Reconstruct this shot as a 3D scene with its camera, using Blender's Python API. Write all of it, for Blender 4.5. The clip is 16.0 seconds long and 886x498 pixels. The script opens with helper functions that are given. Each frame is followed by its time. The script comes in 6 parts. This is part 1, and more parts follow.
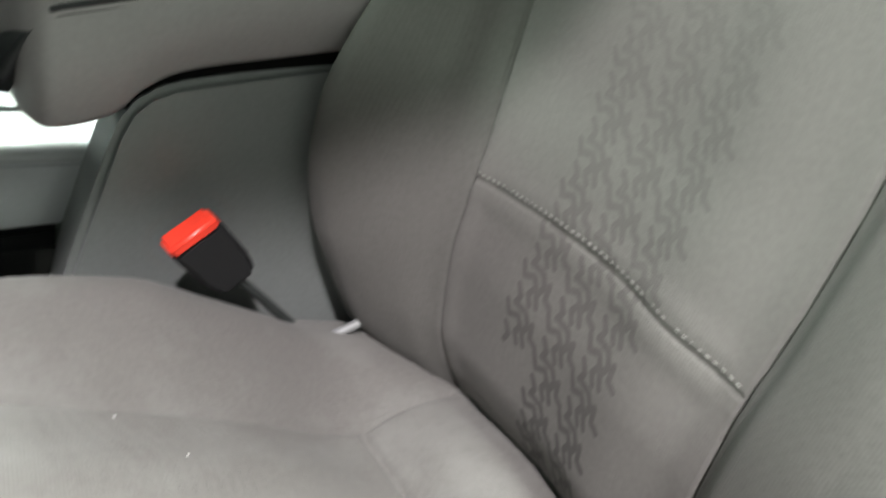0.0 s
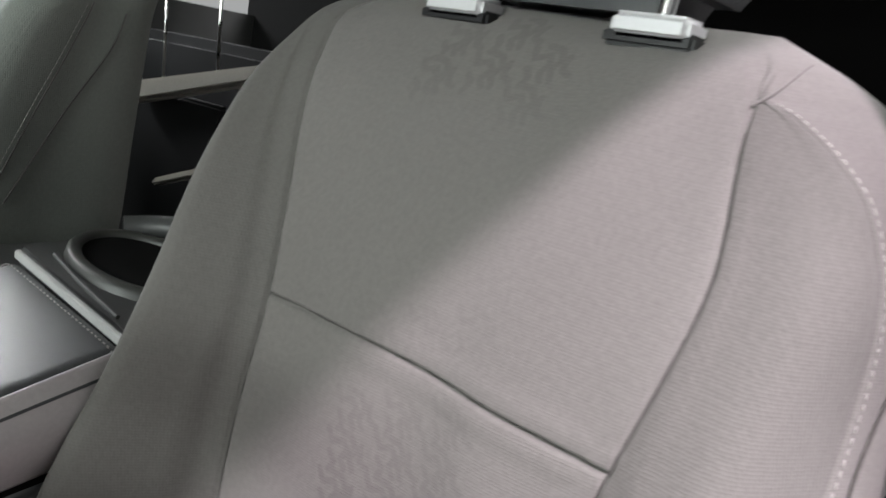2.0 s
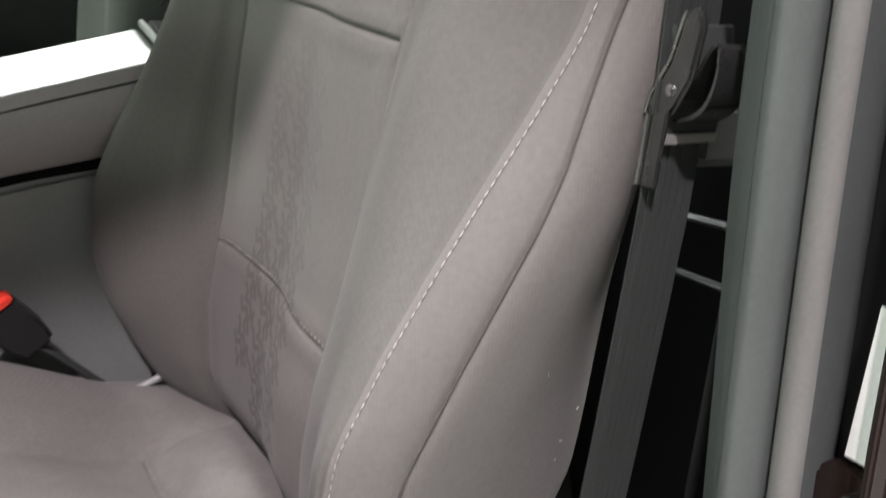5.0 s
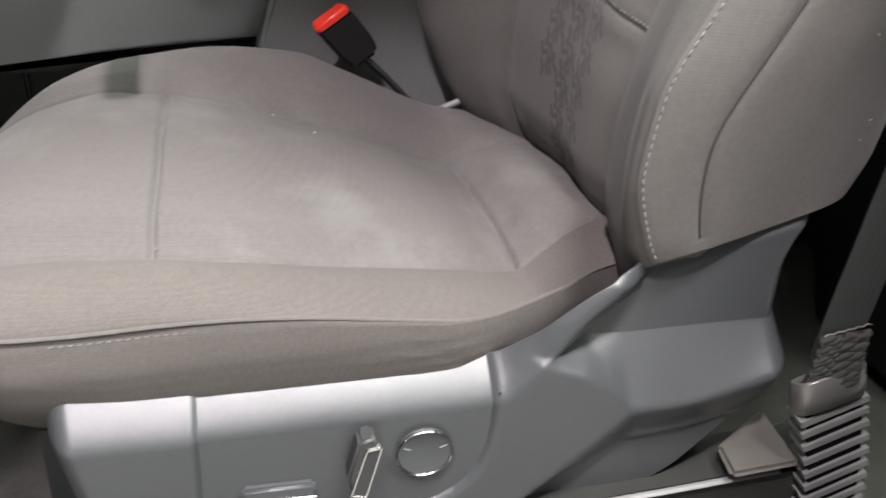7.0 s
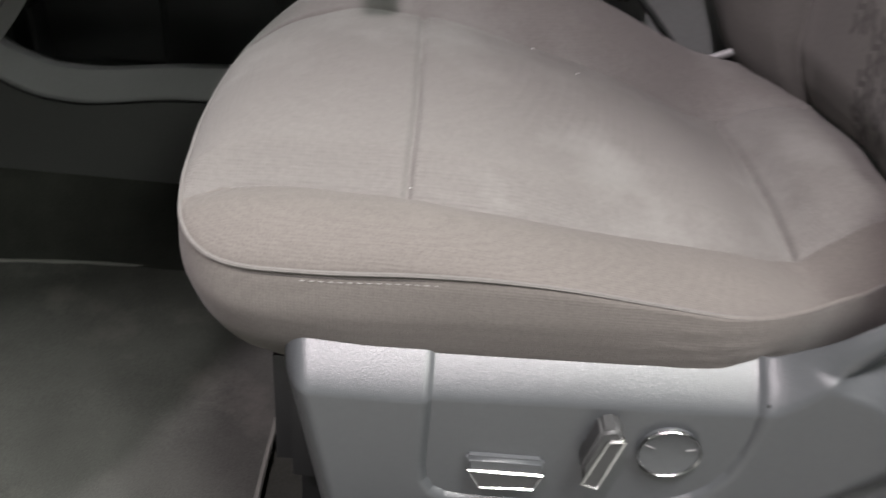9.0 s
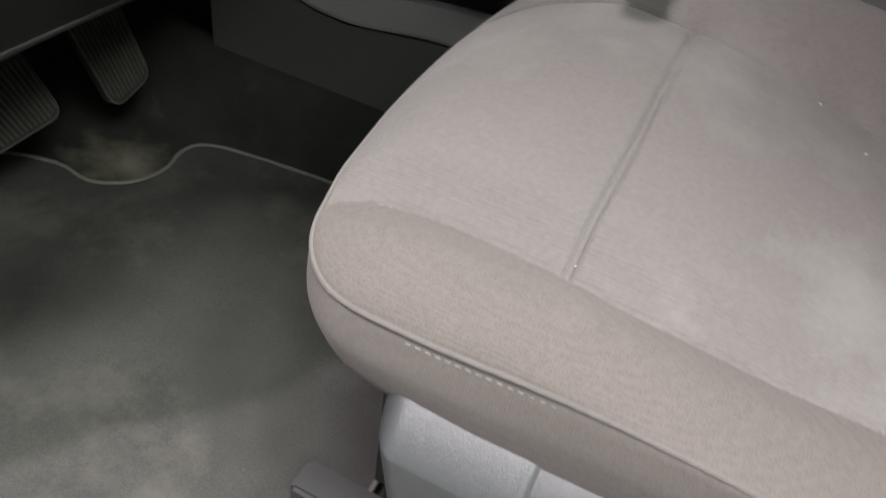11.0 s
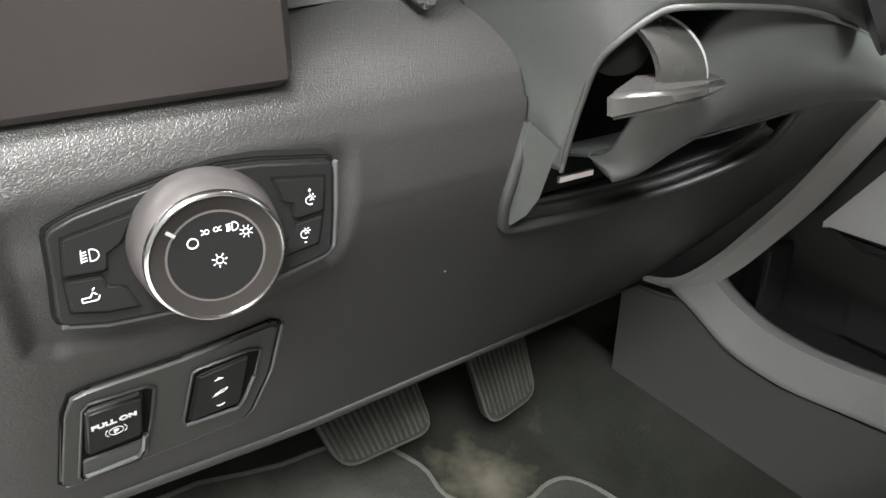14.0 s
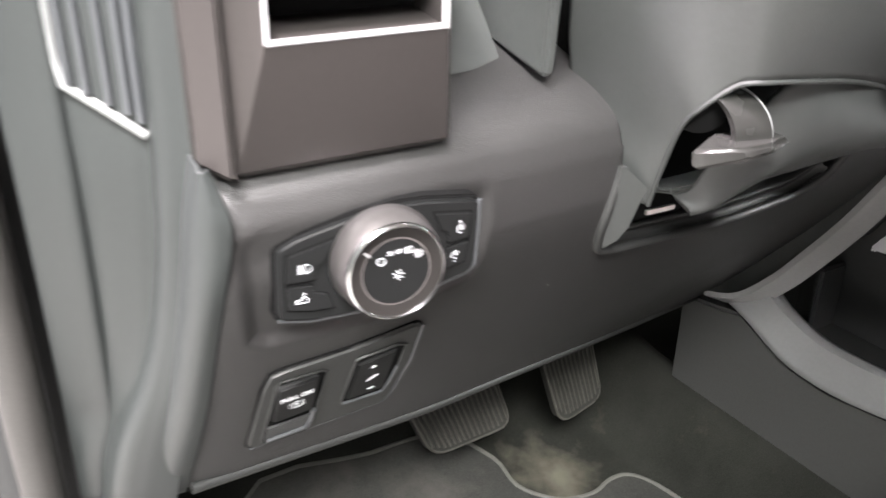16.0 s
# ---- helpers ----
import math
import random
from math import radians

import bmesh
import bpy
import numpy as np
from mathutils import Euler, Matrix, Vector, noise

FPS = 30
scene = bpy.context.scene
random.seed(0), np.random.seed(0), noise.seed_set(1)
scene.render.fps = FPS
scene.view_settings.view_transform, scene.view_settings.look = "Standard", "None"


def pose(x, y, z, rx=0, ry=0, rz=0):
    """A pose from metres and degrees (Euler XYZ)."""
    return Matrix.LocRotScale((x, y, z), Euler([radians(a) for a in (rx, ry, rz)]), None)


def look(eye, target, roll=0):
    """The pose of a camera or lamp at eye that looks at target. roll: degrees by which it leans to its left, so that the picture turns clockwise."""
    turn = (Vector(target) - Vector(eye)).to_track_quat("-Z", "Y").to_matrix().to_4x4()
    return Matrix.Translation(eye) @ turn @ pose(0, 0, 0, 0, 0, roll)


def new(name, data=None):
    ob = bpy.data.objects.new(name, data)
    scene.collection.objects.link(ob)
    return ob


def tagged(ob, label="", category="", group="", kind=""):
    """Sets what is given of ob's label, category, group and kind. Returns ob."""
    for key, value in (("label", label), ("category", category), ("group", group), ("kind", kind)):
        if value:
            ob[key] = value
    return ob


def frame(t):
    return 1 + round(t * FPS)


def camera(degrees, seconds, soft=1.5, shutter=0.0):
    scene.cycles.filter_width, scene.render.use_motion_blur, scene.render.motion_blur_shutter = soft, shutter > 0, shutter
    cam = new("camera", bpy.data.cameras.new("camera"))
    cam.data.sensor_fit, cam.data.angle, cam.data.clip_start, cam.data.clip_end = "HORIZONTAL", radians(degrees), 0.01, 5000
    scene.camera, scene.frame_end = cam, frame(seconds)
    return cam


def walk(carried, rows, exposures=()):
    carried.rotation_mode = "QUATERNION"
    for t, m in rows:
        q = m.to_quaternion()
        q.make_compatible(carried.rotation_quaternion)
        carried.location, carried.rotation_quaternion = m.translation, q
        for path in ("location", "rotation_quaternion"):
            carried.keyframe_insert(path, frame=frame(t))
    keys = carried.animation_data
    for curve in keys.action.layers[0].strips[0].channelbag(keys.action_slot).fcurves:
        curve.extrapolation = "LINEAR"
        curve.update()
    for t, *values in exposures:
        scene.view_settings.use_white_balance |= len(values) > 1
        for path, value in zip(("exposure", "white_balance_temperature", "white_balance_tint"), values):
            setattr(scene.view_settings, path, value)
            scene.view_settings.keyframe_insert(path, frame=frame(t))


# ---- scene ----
cam = camera(56.1, 16.0, soft=1.5, shutter=0.5)
PATH = [
    (0, (0.199, -0.089, 0.729), (1.161, 1.44, -0.13), 12.4),
    (0.5, (0.159, -0.063, 0.776), (1.417, 1.319, 0.065), 12.8),
    (1, (0.143, -0.021, 0.824), (1.557, 1.263, 0.232), 11.5),
    (1.5, (0.166, -0.006, 0.917), (1.625, 1.212, 0.293), 8.6),
    (2, (0.161, -0.06, 0.919), (1.7, 1.15, 0.508), 10.2),
    (2.5, (0.194, -0.124, 0.928), (1.739, 1.076, 0.51), 7.6),
    (3, (0.222, -0.195, 0.918), (1.74, 1.024, 0.46), 5.7),
    (5.3, (0.355, -0.362, 0.731), (1.195, 1.338, 0.097), 4.2),
    (5.5, (0.346, -0.376, 0.716), (1.153, 1.327, 0.045), 4.2),
    (6, (0.306, -0.404, 0.686), (1.015, 1.298, -0.089), 3.8),
    (6.5, (0.271, -0.422, 0.66), (0.829, 1.297, -0.197), 3.9),
    (7, (0.247, -0.432, 0.647), (0.674, 1.286, -0.284), 4.2),
    (7.5, (0.232, -0.43, 0.649), (0.548, 1.275, -0.346), 4.3),
    (8, (0.224, -0.431, 0.658), (0.448, 1.264, -0.379), 4.3),
    (8.5, (0.215, -0.419, 0.657), (0.36, 1.265, -0.412), 4.6),
    (9, (0.195, -0.364, 0.634), (0.212, 1.298, -0.478), 5.6),
    (9.2, (0.195, -0.343, 0.624), (0.114, 1.298, -0.516), 5.5),
    (11.3, (0.234, -0.184, 0.658), (-0.437, 1.158, -0.663), 5.2),
    (11.5, (0.218, -0.149, 0.656), (-0.54, 1.172, -0.64), 2.6),
    (11.7, (0.188, -0.128, 0.658), (-0.625, 1.258, -0.533), 3.4),
    (11.9, (0.179, -0.118, 0.657), (-0.76, 1.282, -0.419), 1.7),
    (12, (0.171, -0.104, 0.658), (-0.847, 1.267, -0.382), 1.7),
    (12.2, (0.143, -0.096, 0.657), (-0.967, 1.242, -0.333), 1.4),
    (12.5, (0.118, -0.079, 0.655), (-1.133, 1.167, -0.285), 1.2),
    (13, (0.101, -0.071, 0.642), (-1.262, 1.074, -0.272), 1.3),
    (13.5, (0.098, -0.079, 0.642), (-1.334, 0.985, -0.263), 1.2),
    (14, (0.105, -0.077, 0.647), (-1.367, 0.944, -0.243), 1.2),
    (14.5, (0.11, -0.076, 0.646), (-1.395, 0.902, -0.235), 1.1),
    (15, (0.117, -0.077, 0.648), (-1.407, 0.877, -0.227), 1.0),
    (15.5, (0.131, -0.089, 0.659), (-1.404, 0.851, -0.213), 0.8),
    (16, (0.157, -0.161, 0.697), (-1.381, 0.771, -0.177), 0.8),
]
EXPOSURE = [(0, 0.04, 6350, -3), (0.6, 0.04, 6450, 4), (1.5, 0.11, 6420, 14), (2.1, 0.14, 6350, 18), (3.0, -0.34, 6350, 17), (5.3, -0.46, 6500, 9), (6.5, -0.60, 6500, 9), (9.2, -0.86, 6500, 9), (11.3, -0.84, 6500, 9),
            (11.7, -0.56, 6500, 4), (12.0, 0.30, 6500, 2), (12.5, 0.92, 6500, 3), (13.0, 0.92, 6500, 9), (15.4, 0.95, 6500, 13), (16, 1.22, 6500, 17)]
walk(cam, [(t, look(eye, target, roll)) for t, eye, target, roll in PATH], EXPOSURE)


# ---- world and lamps ----
world = bpy.data.worlds.new("hall_light")
scene.world = world
world.use_nodes = True
world.node_tree.nodes["Background"].inputs[0].default_value = (0.95, 1.0, 0.94, 1)
world.node_tree.nodes["Background"].inputs[1].default_value = 0.35


def area_lamp(name, eye, target, w, h, power, colour):
    data = bpy.data.lights.new(name, "AREA")
    data.shape, data.size, data.size_y, data.energy, data.color = "RECTANGLE", w, h, power, colour
    ob = new(name, data)
    ob.matrix_world = look(eye, target)
    return ob


area_lamp("unseen_lamp", (-0.95, -2.0, 4.25), (0.35, 0.2, 0.5), 0.20, 0.18, 365, (1.0, 0.88, 0.94))
area_lamp("unseen_lamp", (0.9, -1.15, 4.3), (0.0, 0.1, 0.5), 1.3, 0.5, 520, (0.98, 0.96, 0.94))
# fill lamp added to brighten the footwell and dash, no known source
area_lamp("unseen_lamp", (2.4, -1.7, 3.5), (-0.1, 0.1, 0.5), 1.7, 0.8, 265, (0.98, 1.0, 0.95))
area_lamp("unseen_lamp", (-3.6, 0.6, 2.12), (0.5, 0.3, 0.75), 2.0, 0.5, 170, (0.88, 1.0, 0.90))
area_lamp("unseen_lamp", (0.6, 4.2, 2.6), (0.4, 0.5, 0.6), 2.6, 0.8, 280, (0.94, 1.0, 0.95))
# lamp added for a sheen on the dash roll, source not known
area_lamp("unseen_lamp", (-1.2, 1.2, 4.3), (-0.25, 0.1, 0.55), 2.6, 2.0, 140, (1.0, 0.95, 0.95))


# ---- materials ----
def shader(name, colour, rough=0.6, metal=0.0, var=0.15, var_scale=9.0, grain=None, bump=0.0, bump_scale=900.0,
           bump_kind="noise", spec=0.5, stain=None, coat=0.0):
    """Principled material with two scales of colour variation and a fine relief."""
    m = bpy.data.materials.new(name)
    m.use_nodes = True
    nt = m.node_tree
    n, l = nt.nodes, nt.links
    p = n["Principled BSDF"]
    p.inputs["Roughness"].default_value = rough
    p.inputs["Metallic"].default_value = metal
    p.inputs["Specular IOR Level"].default_value = spec
    p.inputs["Coat Weight"].default_value = coat
    tc = n.new("ShaderNodeTexCoord")
    big = n.new("ShaderNodeTexNoise")
    big.inputs["Scale"].default_value, big.inputs["Detail"].default_value = var_scale, 5
    fine = n.new("ShaderNodeTexNoise")
    fine.inputs["Scale"].default_value, fine.inputs["Detail"].default_value = grain or var_scale * 30, 3
    l.new(tc.outputs["Object"], big.inputs["Vector"])
    l.new(tc.outputs["Object"], fine.inputs["Vector"])
    add = n.new("ShaderNodeMath")
    add.operation = "ADD"
    l.new(big.outputs["Fac"], add.inputs[0])
    l.new(fine.outputs["Fac"], add.inputs[1])
    ramp = n.new("ShaderNodeMapRange")
    ramp.inputs["From Min"].default_value, ramp.inputs["From Max"].default_value = 0.65, 1.35
    ramp.inputs["To Min"].default_value, ramp.inputs["To Max"].default_value = 1 - var, 1 + var
    l.new(add.outputs[0], ramp.inputs["Value"])
    mul = n.new("ShaderNodeVectorMath")
    mul.operation = "SCALE"
    mul.inputs[0].default_value = colour
    l.new(ramp.outputs["Result"], mul.inputs["Scale"])
    out = mul.outputs["Vector"]
    if stain:
        colour2, scale, low, high = stain
        sn = n.new("ShaderNodeTexNoise")
        sn.inputs["Scale"].default_value, sn.inputs["Detail"].default_value = scale, 6
        sn.inputs["Roughness"].default_value = 0.65
        l.new(tc.outputs["Object"], sn.inputs["Vector"])
        sr = n.new("ShaderNodeMapRange")
        sr.inputs["From Min"].default_value, sr.inputs["From Max"].default_value = low, high
        l.new(sn.outputs["Fac"], sr.inputs["Value"])
        mx = n.new("ShaderNodeMix")
        mx.data_type = "RGBA"
        l.new(sr.outputs["Result"], mx.inputs["Factor"])
        l.new(out, mx.inputs["A"])
        mx.inputs["B"].default_value = (*colour2, 1)
        out = mx.outputs["Result"]
    l.new(out, p.inputs["Base Color"])
    rr = n.new("ShaderNodeMapRange")
    rr.inputs["To Min"].default_value, rr.inputs["To Max"].default_value = max(0.03, rough - 0.08), min(1, rough + 0.08)
    l.new(big.outputs["Fac"], rr.inputs["Value"])
    l.new(rr.outputs["Result"], p.inputs["Roughness"])
    if bump:
        b = n.new("ShaderNodeBump")
        b.inputs["Strength"].default_value = bump
        b.inputs["Distance"].default_value = 0.0006
        if bump_kind == "noise":
            t = n.new("ShaderNodeTexNoise")
            t.inputs["Scale"].default_value, t.inputs["Detail"].default_value = bump_scale, 2
            h = t.outputs["Fac"]
        elif bump_kind == "leather":
            t = n.new("ShaderNodeTexVoronoi")
            t.feature = "DISTANCE_TO_EDGE"
            t.inputs["Scale"].default_value = bump_scale
            plateau = n.new("ShaderNodeMapRange")
            plateau.interpolation_type = "SMOOTHSTEP"
            plateau.inputs["From Max"].default_value = 0.20
            l.new(t.outputs["Distance"], plateau.inputs["Value"])
            h = plateau.outputs["Result"]
            b.inputs["Distance"].default_value = 0.0005
            warp, wsub, wadd = n.new("ShaderNodeTexNoise"), n.new("ShaderNodeVectorMath"), n.new("ShaderNodeVectorMath")
            warp.inputs["Scale"].default_value = bump_scale * 0.45
            wsub.operation = wadd.operation = "MULTIPLY_ADD"
            wsub.inputs[1].default_value, wsub.inputs[2].default_value = (0.0035,) * 3, (-0.00175,) * 3
            wadd.inputs[1].default_value = (1.0, 0.55, 1.0)
            l.new(tc.outputs["Object"], warp.inputs["Vector"])
            l.new(warp.outputs["Color"], wsub.inputs[0])
            l.new(tc.outputs["Object"], wadd.inputs[0])
            l.new(wsub.outputs["Vector"], wadd.inputs[2])
            l.new(wadd.outputs["Vector"], t.inputs["Vector"])
        else:
            t = n.new("ShaderNodeTexVoronoi")
            t.inputs["Scale"].default_value = bump_scale
            t.inputs["Randomness"].default_value = 0.25
            h = t.outputs["Distance"]
        if bump_kind != "leather":
            l.new(tc.outputs["Object"], t.inputs["Vector"])
        l.new(h, b.inputs["Height"])
        l.new(b.outputs["Normal"], p.inputs["Normal"])
    return m


def fabric(name, colour, ribs=False, stain=None, weave=0.85):
    """Woven cloth: fine weave relief, soft sheen and faint soiling."""
    m = shader(name, colour, 0.92, var=0.10, var_scale=5, grain=260, bump=weave, bump_scale=470, bump_kind="weave",
               spec=0.15, stain=stain)
    p = m.node_tree.nodes["Principled BSDF"]
    p.inputs["Sheen Weight"].default_value = 0.10
    p.inputs["Sheen Roughness"].default_value = 0.5
    if ribs:
        n, l = m.node_tree.nodes, m.node_tree.links
        w = n.new("ShaderNodeTexWave")
        w.bands_direction = "Z"
        w.inputs["Scale"].default_value = 190
        w.inputs["Distortion"].default_value = 0.6
        b = n.new("ShaderNodeBump")
        b.inputs["Strength"].default_value, b.inputs["Distance"].default_value = 0.055, 0.0004
        tc = n["Texture Coordinate"]
        l.new(tc.outputs["Object"], w.inputs["Vector"])
        l.new(w.outputs["Fac"], b.inputs["Height"])
        l.new(n["Bump"].outputs["Normal"], b.inputs["Normal"])
        l.new(b.outputs["Normal"], p.inputs["Normal"])
    return m


M_CLOTH = fabric("grey_seat_cloth", (0.150, 0.141, 0.134), stain=((0.215, 0.210, 0.200), 7, 0.50, 0.78))
M_CLOTH_RIB = fabric("ribbed_seat_cloth", (0.150, 0.141, 0.134), ribs=True, weave=0.4)
M_CLOTH_BOLSTER = fabric("bolster_cloth", (0.112, 0.106, 0.100), weave=0.5)
M_CLOTH_FAR = fabric("dark_seat_cloth", (0.17, 0.182, 0.166))
M_SEAM = fabric("dark_seam_cloth", (0.075, 0.070, 0.066))
M_CLOTH_SIDE = fabric("dotted_side_cloth", (0.136, 0.123, 0.114), weave=0.5)
# knitted side fabric: rows of small dark dots
nt = M_CLOTH_SIDE.node_tree
dots, dot_range, dot_mul = nt.nodes.new("ShaderNodeTexVoronoi"), nt.nodes.new("ShaderNodeMapRange"), nt.nodes.new("ShaderNodeVectorMath")
dots.inputs["Scale"].default_value, dots.inputs["Randomness"].default_value = 560, 0.45
dot_range.inputs["From Min"].default_value, dot_range.inputs["From Max"].default_value = 0.18, 0.55
dot_range.inputs["To Min"].default_value, dot_range.inputs["To Max"].default_value = 0.86, 1.03
dot_mul.operation = "SCALE"
pb = nt.nodes["Principled BSDF"]
nt.links.new(nt.nodes["Texture Coordinate"].outputs["Object"], dots.inputs["Vector"])
nt.links.new(dots.outputs["Distance"], dot_range.inputs["Value"])
nt.links.new(pb.inputs["Base Color"].links[0].from_socket, dot_mul.inputs[0])
nt.links.new(dot_range.outputs["Result"], dot_mul.inputs["Scale"])
nt.links.new(dot_mul.outputs["Vector"], pb.inputs["Base Color"])
M_PIPING = fabric("pale_piping_cloth", (0.150, 0.141, 0.134), weave=0.5)
M_THREAD = shader("pale_thread", (0.38, 0.36, 0.345), 0.8, var=0.1)
M_THREAD_DULL = shader("dull_thread", (0.23, 0.22, 0.21), 0.8, var=0.1)
M_TRIM = shader("grey_trim_plastic", (0.062, 0.066, 0.070), 0.34, var=0.08, bump=0.32, bump_scale=1300, spec=0.8)
M_TRIM_DARK = shader("dark_trim_plastic", (0.048, 0.049, 0.049), 0.48, var=0.08, bump=0.35, bump_scale=1300)
M_DASH = shader("dash_skin", (0.025, 0.0245, 0.024), 0.46, var=0.08, bump=0.7, bump_scale=740, bump_kind="leather", spec=0.75)
# coarse grain on the padded top roll, nearly smooth below it
nt = M_DASH.node_tree
sep, mr = nt.nodes.new("ShaderNodeSeparateXYZ"), nt.nodes.new("ShaderNodeMapRange")
nt.links.new(nt.nodes["Texture Coordinate"].outputs["Object"], sep.inputs[0])
nt.links.new(sep.outputs["Z"], mr.inputs["Value"])
mr.inputs["From Min"].default_value, mr.inputs["From Max"].default_value = 0.46, 0.545
mr.inputs["To Min"].default_value, mr.inputs["To Max"].default_value = 0.24, 0.33
nt.links.new(mr.outputs["Result"], nt.nodes["Bump"].inputs["Strength"])
M_DASH_LOW = shader("dash_lower_plastic", (0.030, 0.031, 0.030), 0.50, var=0.10, bump=0.35, bump_scale=900)
M_END = shader("end_panel_plastic", (0.028, 0.032, 0.031), 0.50, var=0.07, bump=0.2, bump_scale=1400)
M_CONSOLE = shader("console_wall_plastic", (0.080, 0.080, 0.078), 0.5, var=0.08, bump=0.3, bump_scale=1400)
M_COVER = shader("side_cover_plastic", (0.185, 0.192, 0.189), 0.40, var=0.08, bump=0.25, bump_scale=1400)
M_RAIL = shader("grey_rail_paint", (0.26, 0.26, 0.262), 0.48, metal=0.1, var=0.05, bump=0.2, bump_scale=1800)
M_SHROUD = shader("column_plastic", (0.057, 0.061, 0.059), 0.46, var=0.07, bump=0.35, bump_scale=1400)
M_BLACK = shader("black_plastic", (0.012, 0.012, 0.013), 0.35, var=0.1, spec=0.4)
M_BUTTON = shader("soft_black_button", (0.0065, 0.007, 0.007), 0.5, var=0.06, bump=0.1, bump_scale=2500, spec=0.28)
# near black that stands in for shade in gaps, wells and openings
M_GAP = shader("shadow_gap_black", (0.006, 0.006, 0.006), 0.9, var=0.1, spec=0.06)
M_SILVER = shader("satin_silver_paint", (0.56, 0.56, 0.57), 0.42, metal=0.20, var=0.04, bump=0.05, bump_scale=2500)
M_DECK = shader("silver_console_paint", (0.58, 0.58, 0.60), 0.45, metal=0.15, var=0.05, bump=0.05, bump_scale=2500)
M_BRONZE = shader("bronze_satin_paint", (0.048, 0.043, 0.041), 0.34, metal=0.25, var=0.05, bump=0.05, bump_scale=2500)
M_CHROME = shader("chrome", (0.66, 0.66, 0.66), 0.17, metal=1.0, var=0.03)
M_KNOB = shader("satin_knob_metal", (0.20, 0.188, 0.185), 0.32, metal=0.8, var=0.05)
M_RING = shader("dark_metal_ring", (0.016, 0.0145, 0.0135), 0.34, metal=0.0, var=0.04, spec=0.4)
M_GUNMETAL = shader("dark_latch_metal", (0.13, 0.13, 0.128), 0.26, metal=0.85, var=0.10, var_scale=60)
M_STEEL = shader("worn_steel", (0.50, 0.49, 0.47), 0.28, metal=1.0, var=0.12, var_scale=40)
M_LEVER = shader("grey_lever_plastic", (0.036, 0.036, 0.034), 0.26, var=0.06)
M_LEATHER = shader("black_leather", (0.024, 0.025, 0.027), 0.32, var=0.10, bump=0.15, bump_scale=900, bump_kind="leather")
M_WHEEL = shader("dark_wheel_leather", (0.040, 0.043, 0.039), 0.48, var=0.10, bump=0.15, bump_scale=900, bump_kind="leather")
M_PAD = shader("grey_vinyl_pad", (0.29, 0.27, 0.27), 0.36, var=0.08, bump=0.2, bump_scale=900, bump_kind="leather")
M_CARPET = shader("black_carpet", (0.029, 0.030, 0.026), 0.95, var=0.35, var_scale=14, grain=700, bump=1.0, bump_scale=700,
                  spec=0.1, stain=((0.085, 0.078, 0.060), 9, 0.60, 0.80))
# pale dusty footprint patch on the carpet in front of the pedals
nt = M_CARPET.node_tree
n_, l_ = nt.nodes, nt.links
off, dist, rough_edge, sub, rng_ = (n_.new(k) for k in ("ShaderNodeMapping", "ShaderNodeVectorMath", "ShaderNodeTexNoise", "ShaderNodeMath", "ShaderNodeMapRange"))
off.inputs["Location"].default_value = (0.490 / 0.075, -0.408 / 0.055, 0)
off.inputs["Scale"].default_value = (1 / 0.075, 1 / 0.055, 0)
dist.operation, sub.operation = "LENGTH", "MULTIPLY_ADD"
rough_edge.inputs["Scale"].default_value, rough_edge.inputs["Detail"].default_value = 34, 8
l_.new(n_["Texture Coordinate"].outputs["Object"], off.inputs["Vector"])
l_.new(n_["Texture Coordinate"].outputs["Object"], rough_edge.inputs["Vector"])
l_.new(off.outputs["Vector"], dist.inputs[0])
l_.new(rough_edge.outputs["Fac"], sub.inputs[0])
sub.inputs[1].default_value = 1.7
l_.new(dist.outputs["Value"], sub.inputs[2])
rng_.inputs["From Min"].default_value, rng_.inputs["From Max"].default_value = 2.0, 0.7
l_.new(sub.outputs[0], rng_.inputs["Value"])
dust = n_.new("ShaderNodeMix")
dust.data_type = "RGBA"
dust.inputs["B"].default_value = (0.17, 0.160, 0.125, 1)
pb = n_["Principled BSDF"]
l_.new(pb.inputs["Base Color"].links[0].from_socket, dust.inputs["A"])
l_.new(rng_.outputs["Result"], dust.inputs["Factor"])
l_.new(dust.outputs["Result"], pb.inputs["Base Color"])
M_MAT = shader("grey_floor_mat", (0.060, 0.061, 0.056), 0.95, var=0.30, var_scale=10, grain=600, bump=1.0, bump_scale=620,
               spec=0.1, stain=((0.125, 0.117, 0.107), 6, 0.52, 0.78))
M_RUBBER = shader("black_rubber", (0.028, 0.029, 0.028), 0.55, var=0.2, var_scale=30)
M_PEDAL = shader("worn_pedal_rubber", (0.030, 0.030, 0.027), 0.5, var=0.3, var_scale=40)
M_PEDAL_RIB = shader("rubbed_pedal_ribs", (0.080, 0.078, 0.068), 0.34, var=0.45, var_scale=60)
M_BINDING = shader("grey_mat_binding", (0.145, 0.145, 0.13), 0.8, var=0.25, var_scale=30, bump=0.6, bump_scale=1500)
M_STRIP = shader("pale_trim_strip_paint", (0.40, 0.40, 0.395), 0.48, metal=0.1, var=0.05, bump=0.2, bump_scale=1800)
M_TRACK = shader("track_cover_plastic", (0.030, 0.031, 0.028), 0.5, var=0.15, var_scale=20)
M_BRACKET = shader("brown_bracket_plastic", (0.10, 0.096, 0.086), 0.5, var=0.12, var_scale=25)
M_SLEEVE = shader("grey_sleeve_rubber", (0.20, 0.205, 0.20), 0.34, var=0.08, var_scale=30)
M_RED = shader("red_button", (0.75, 0.045, 0.025), 0.4, var=0.05)
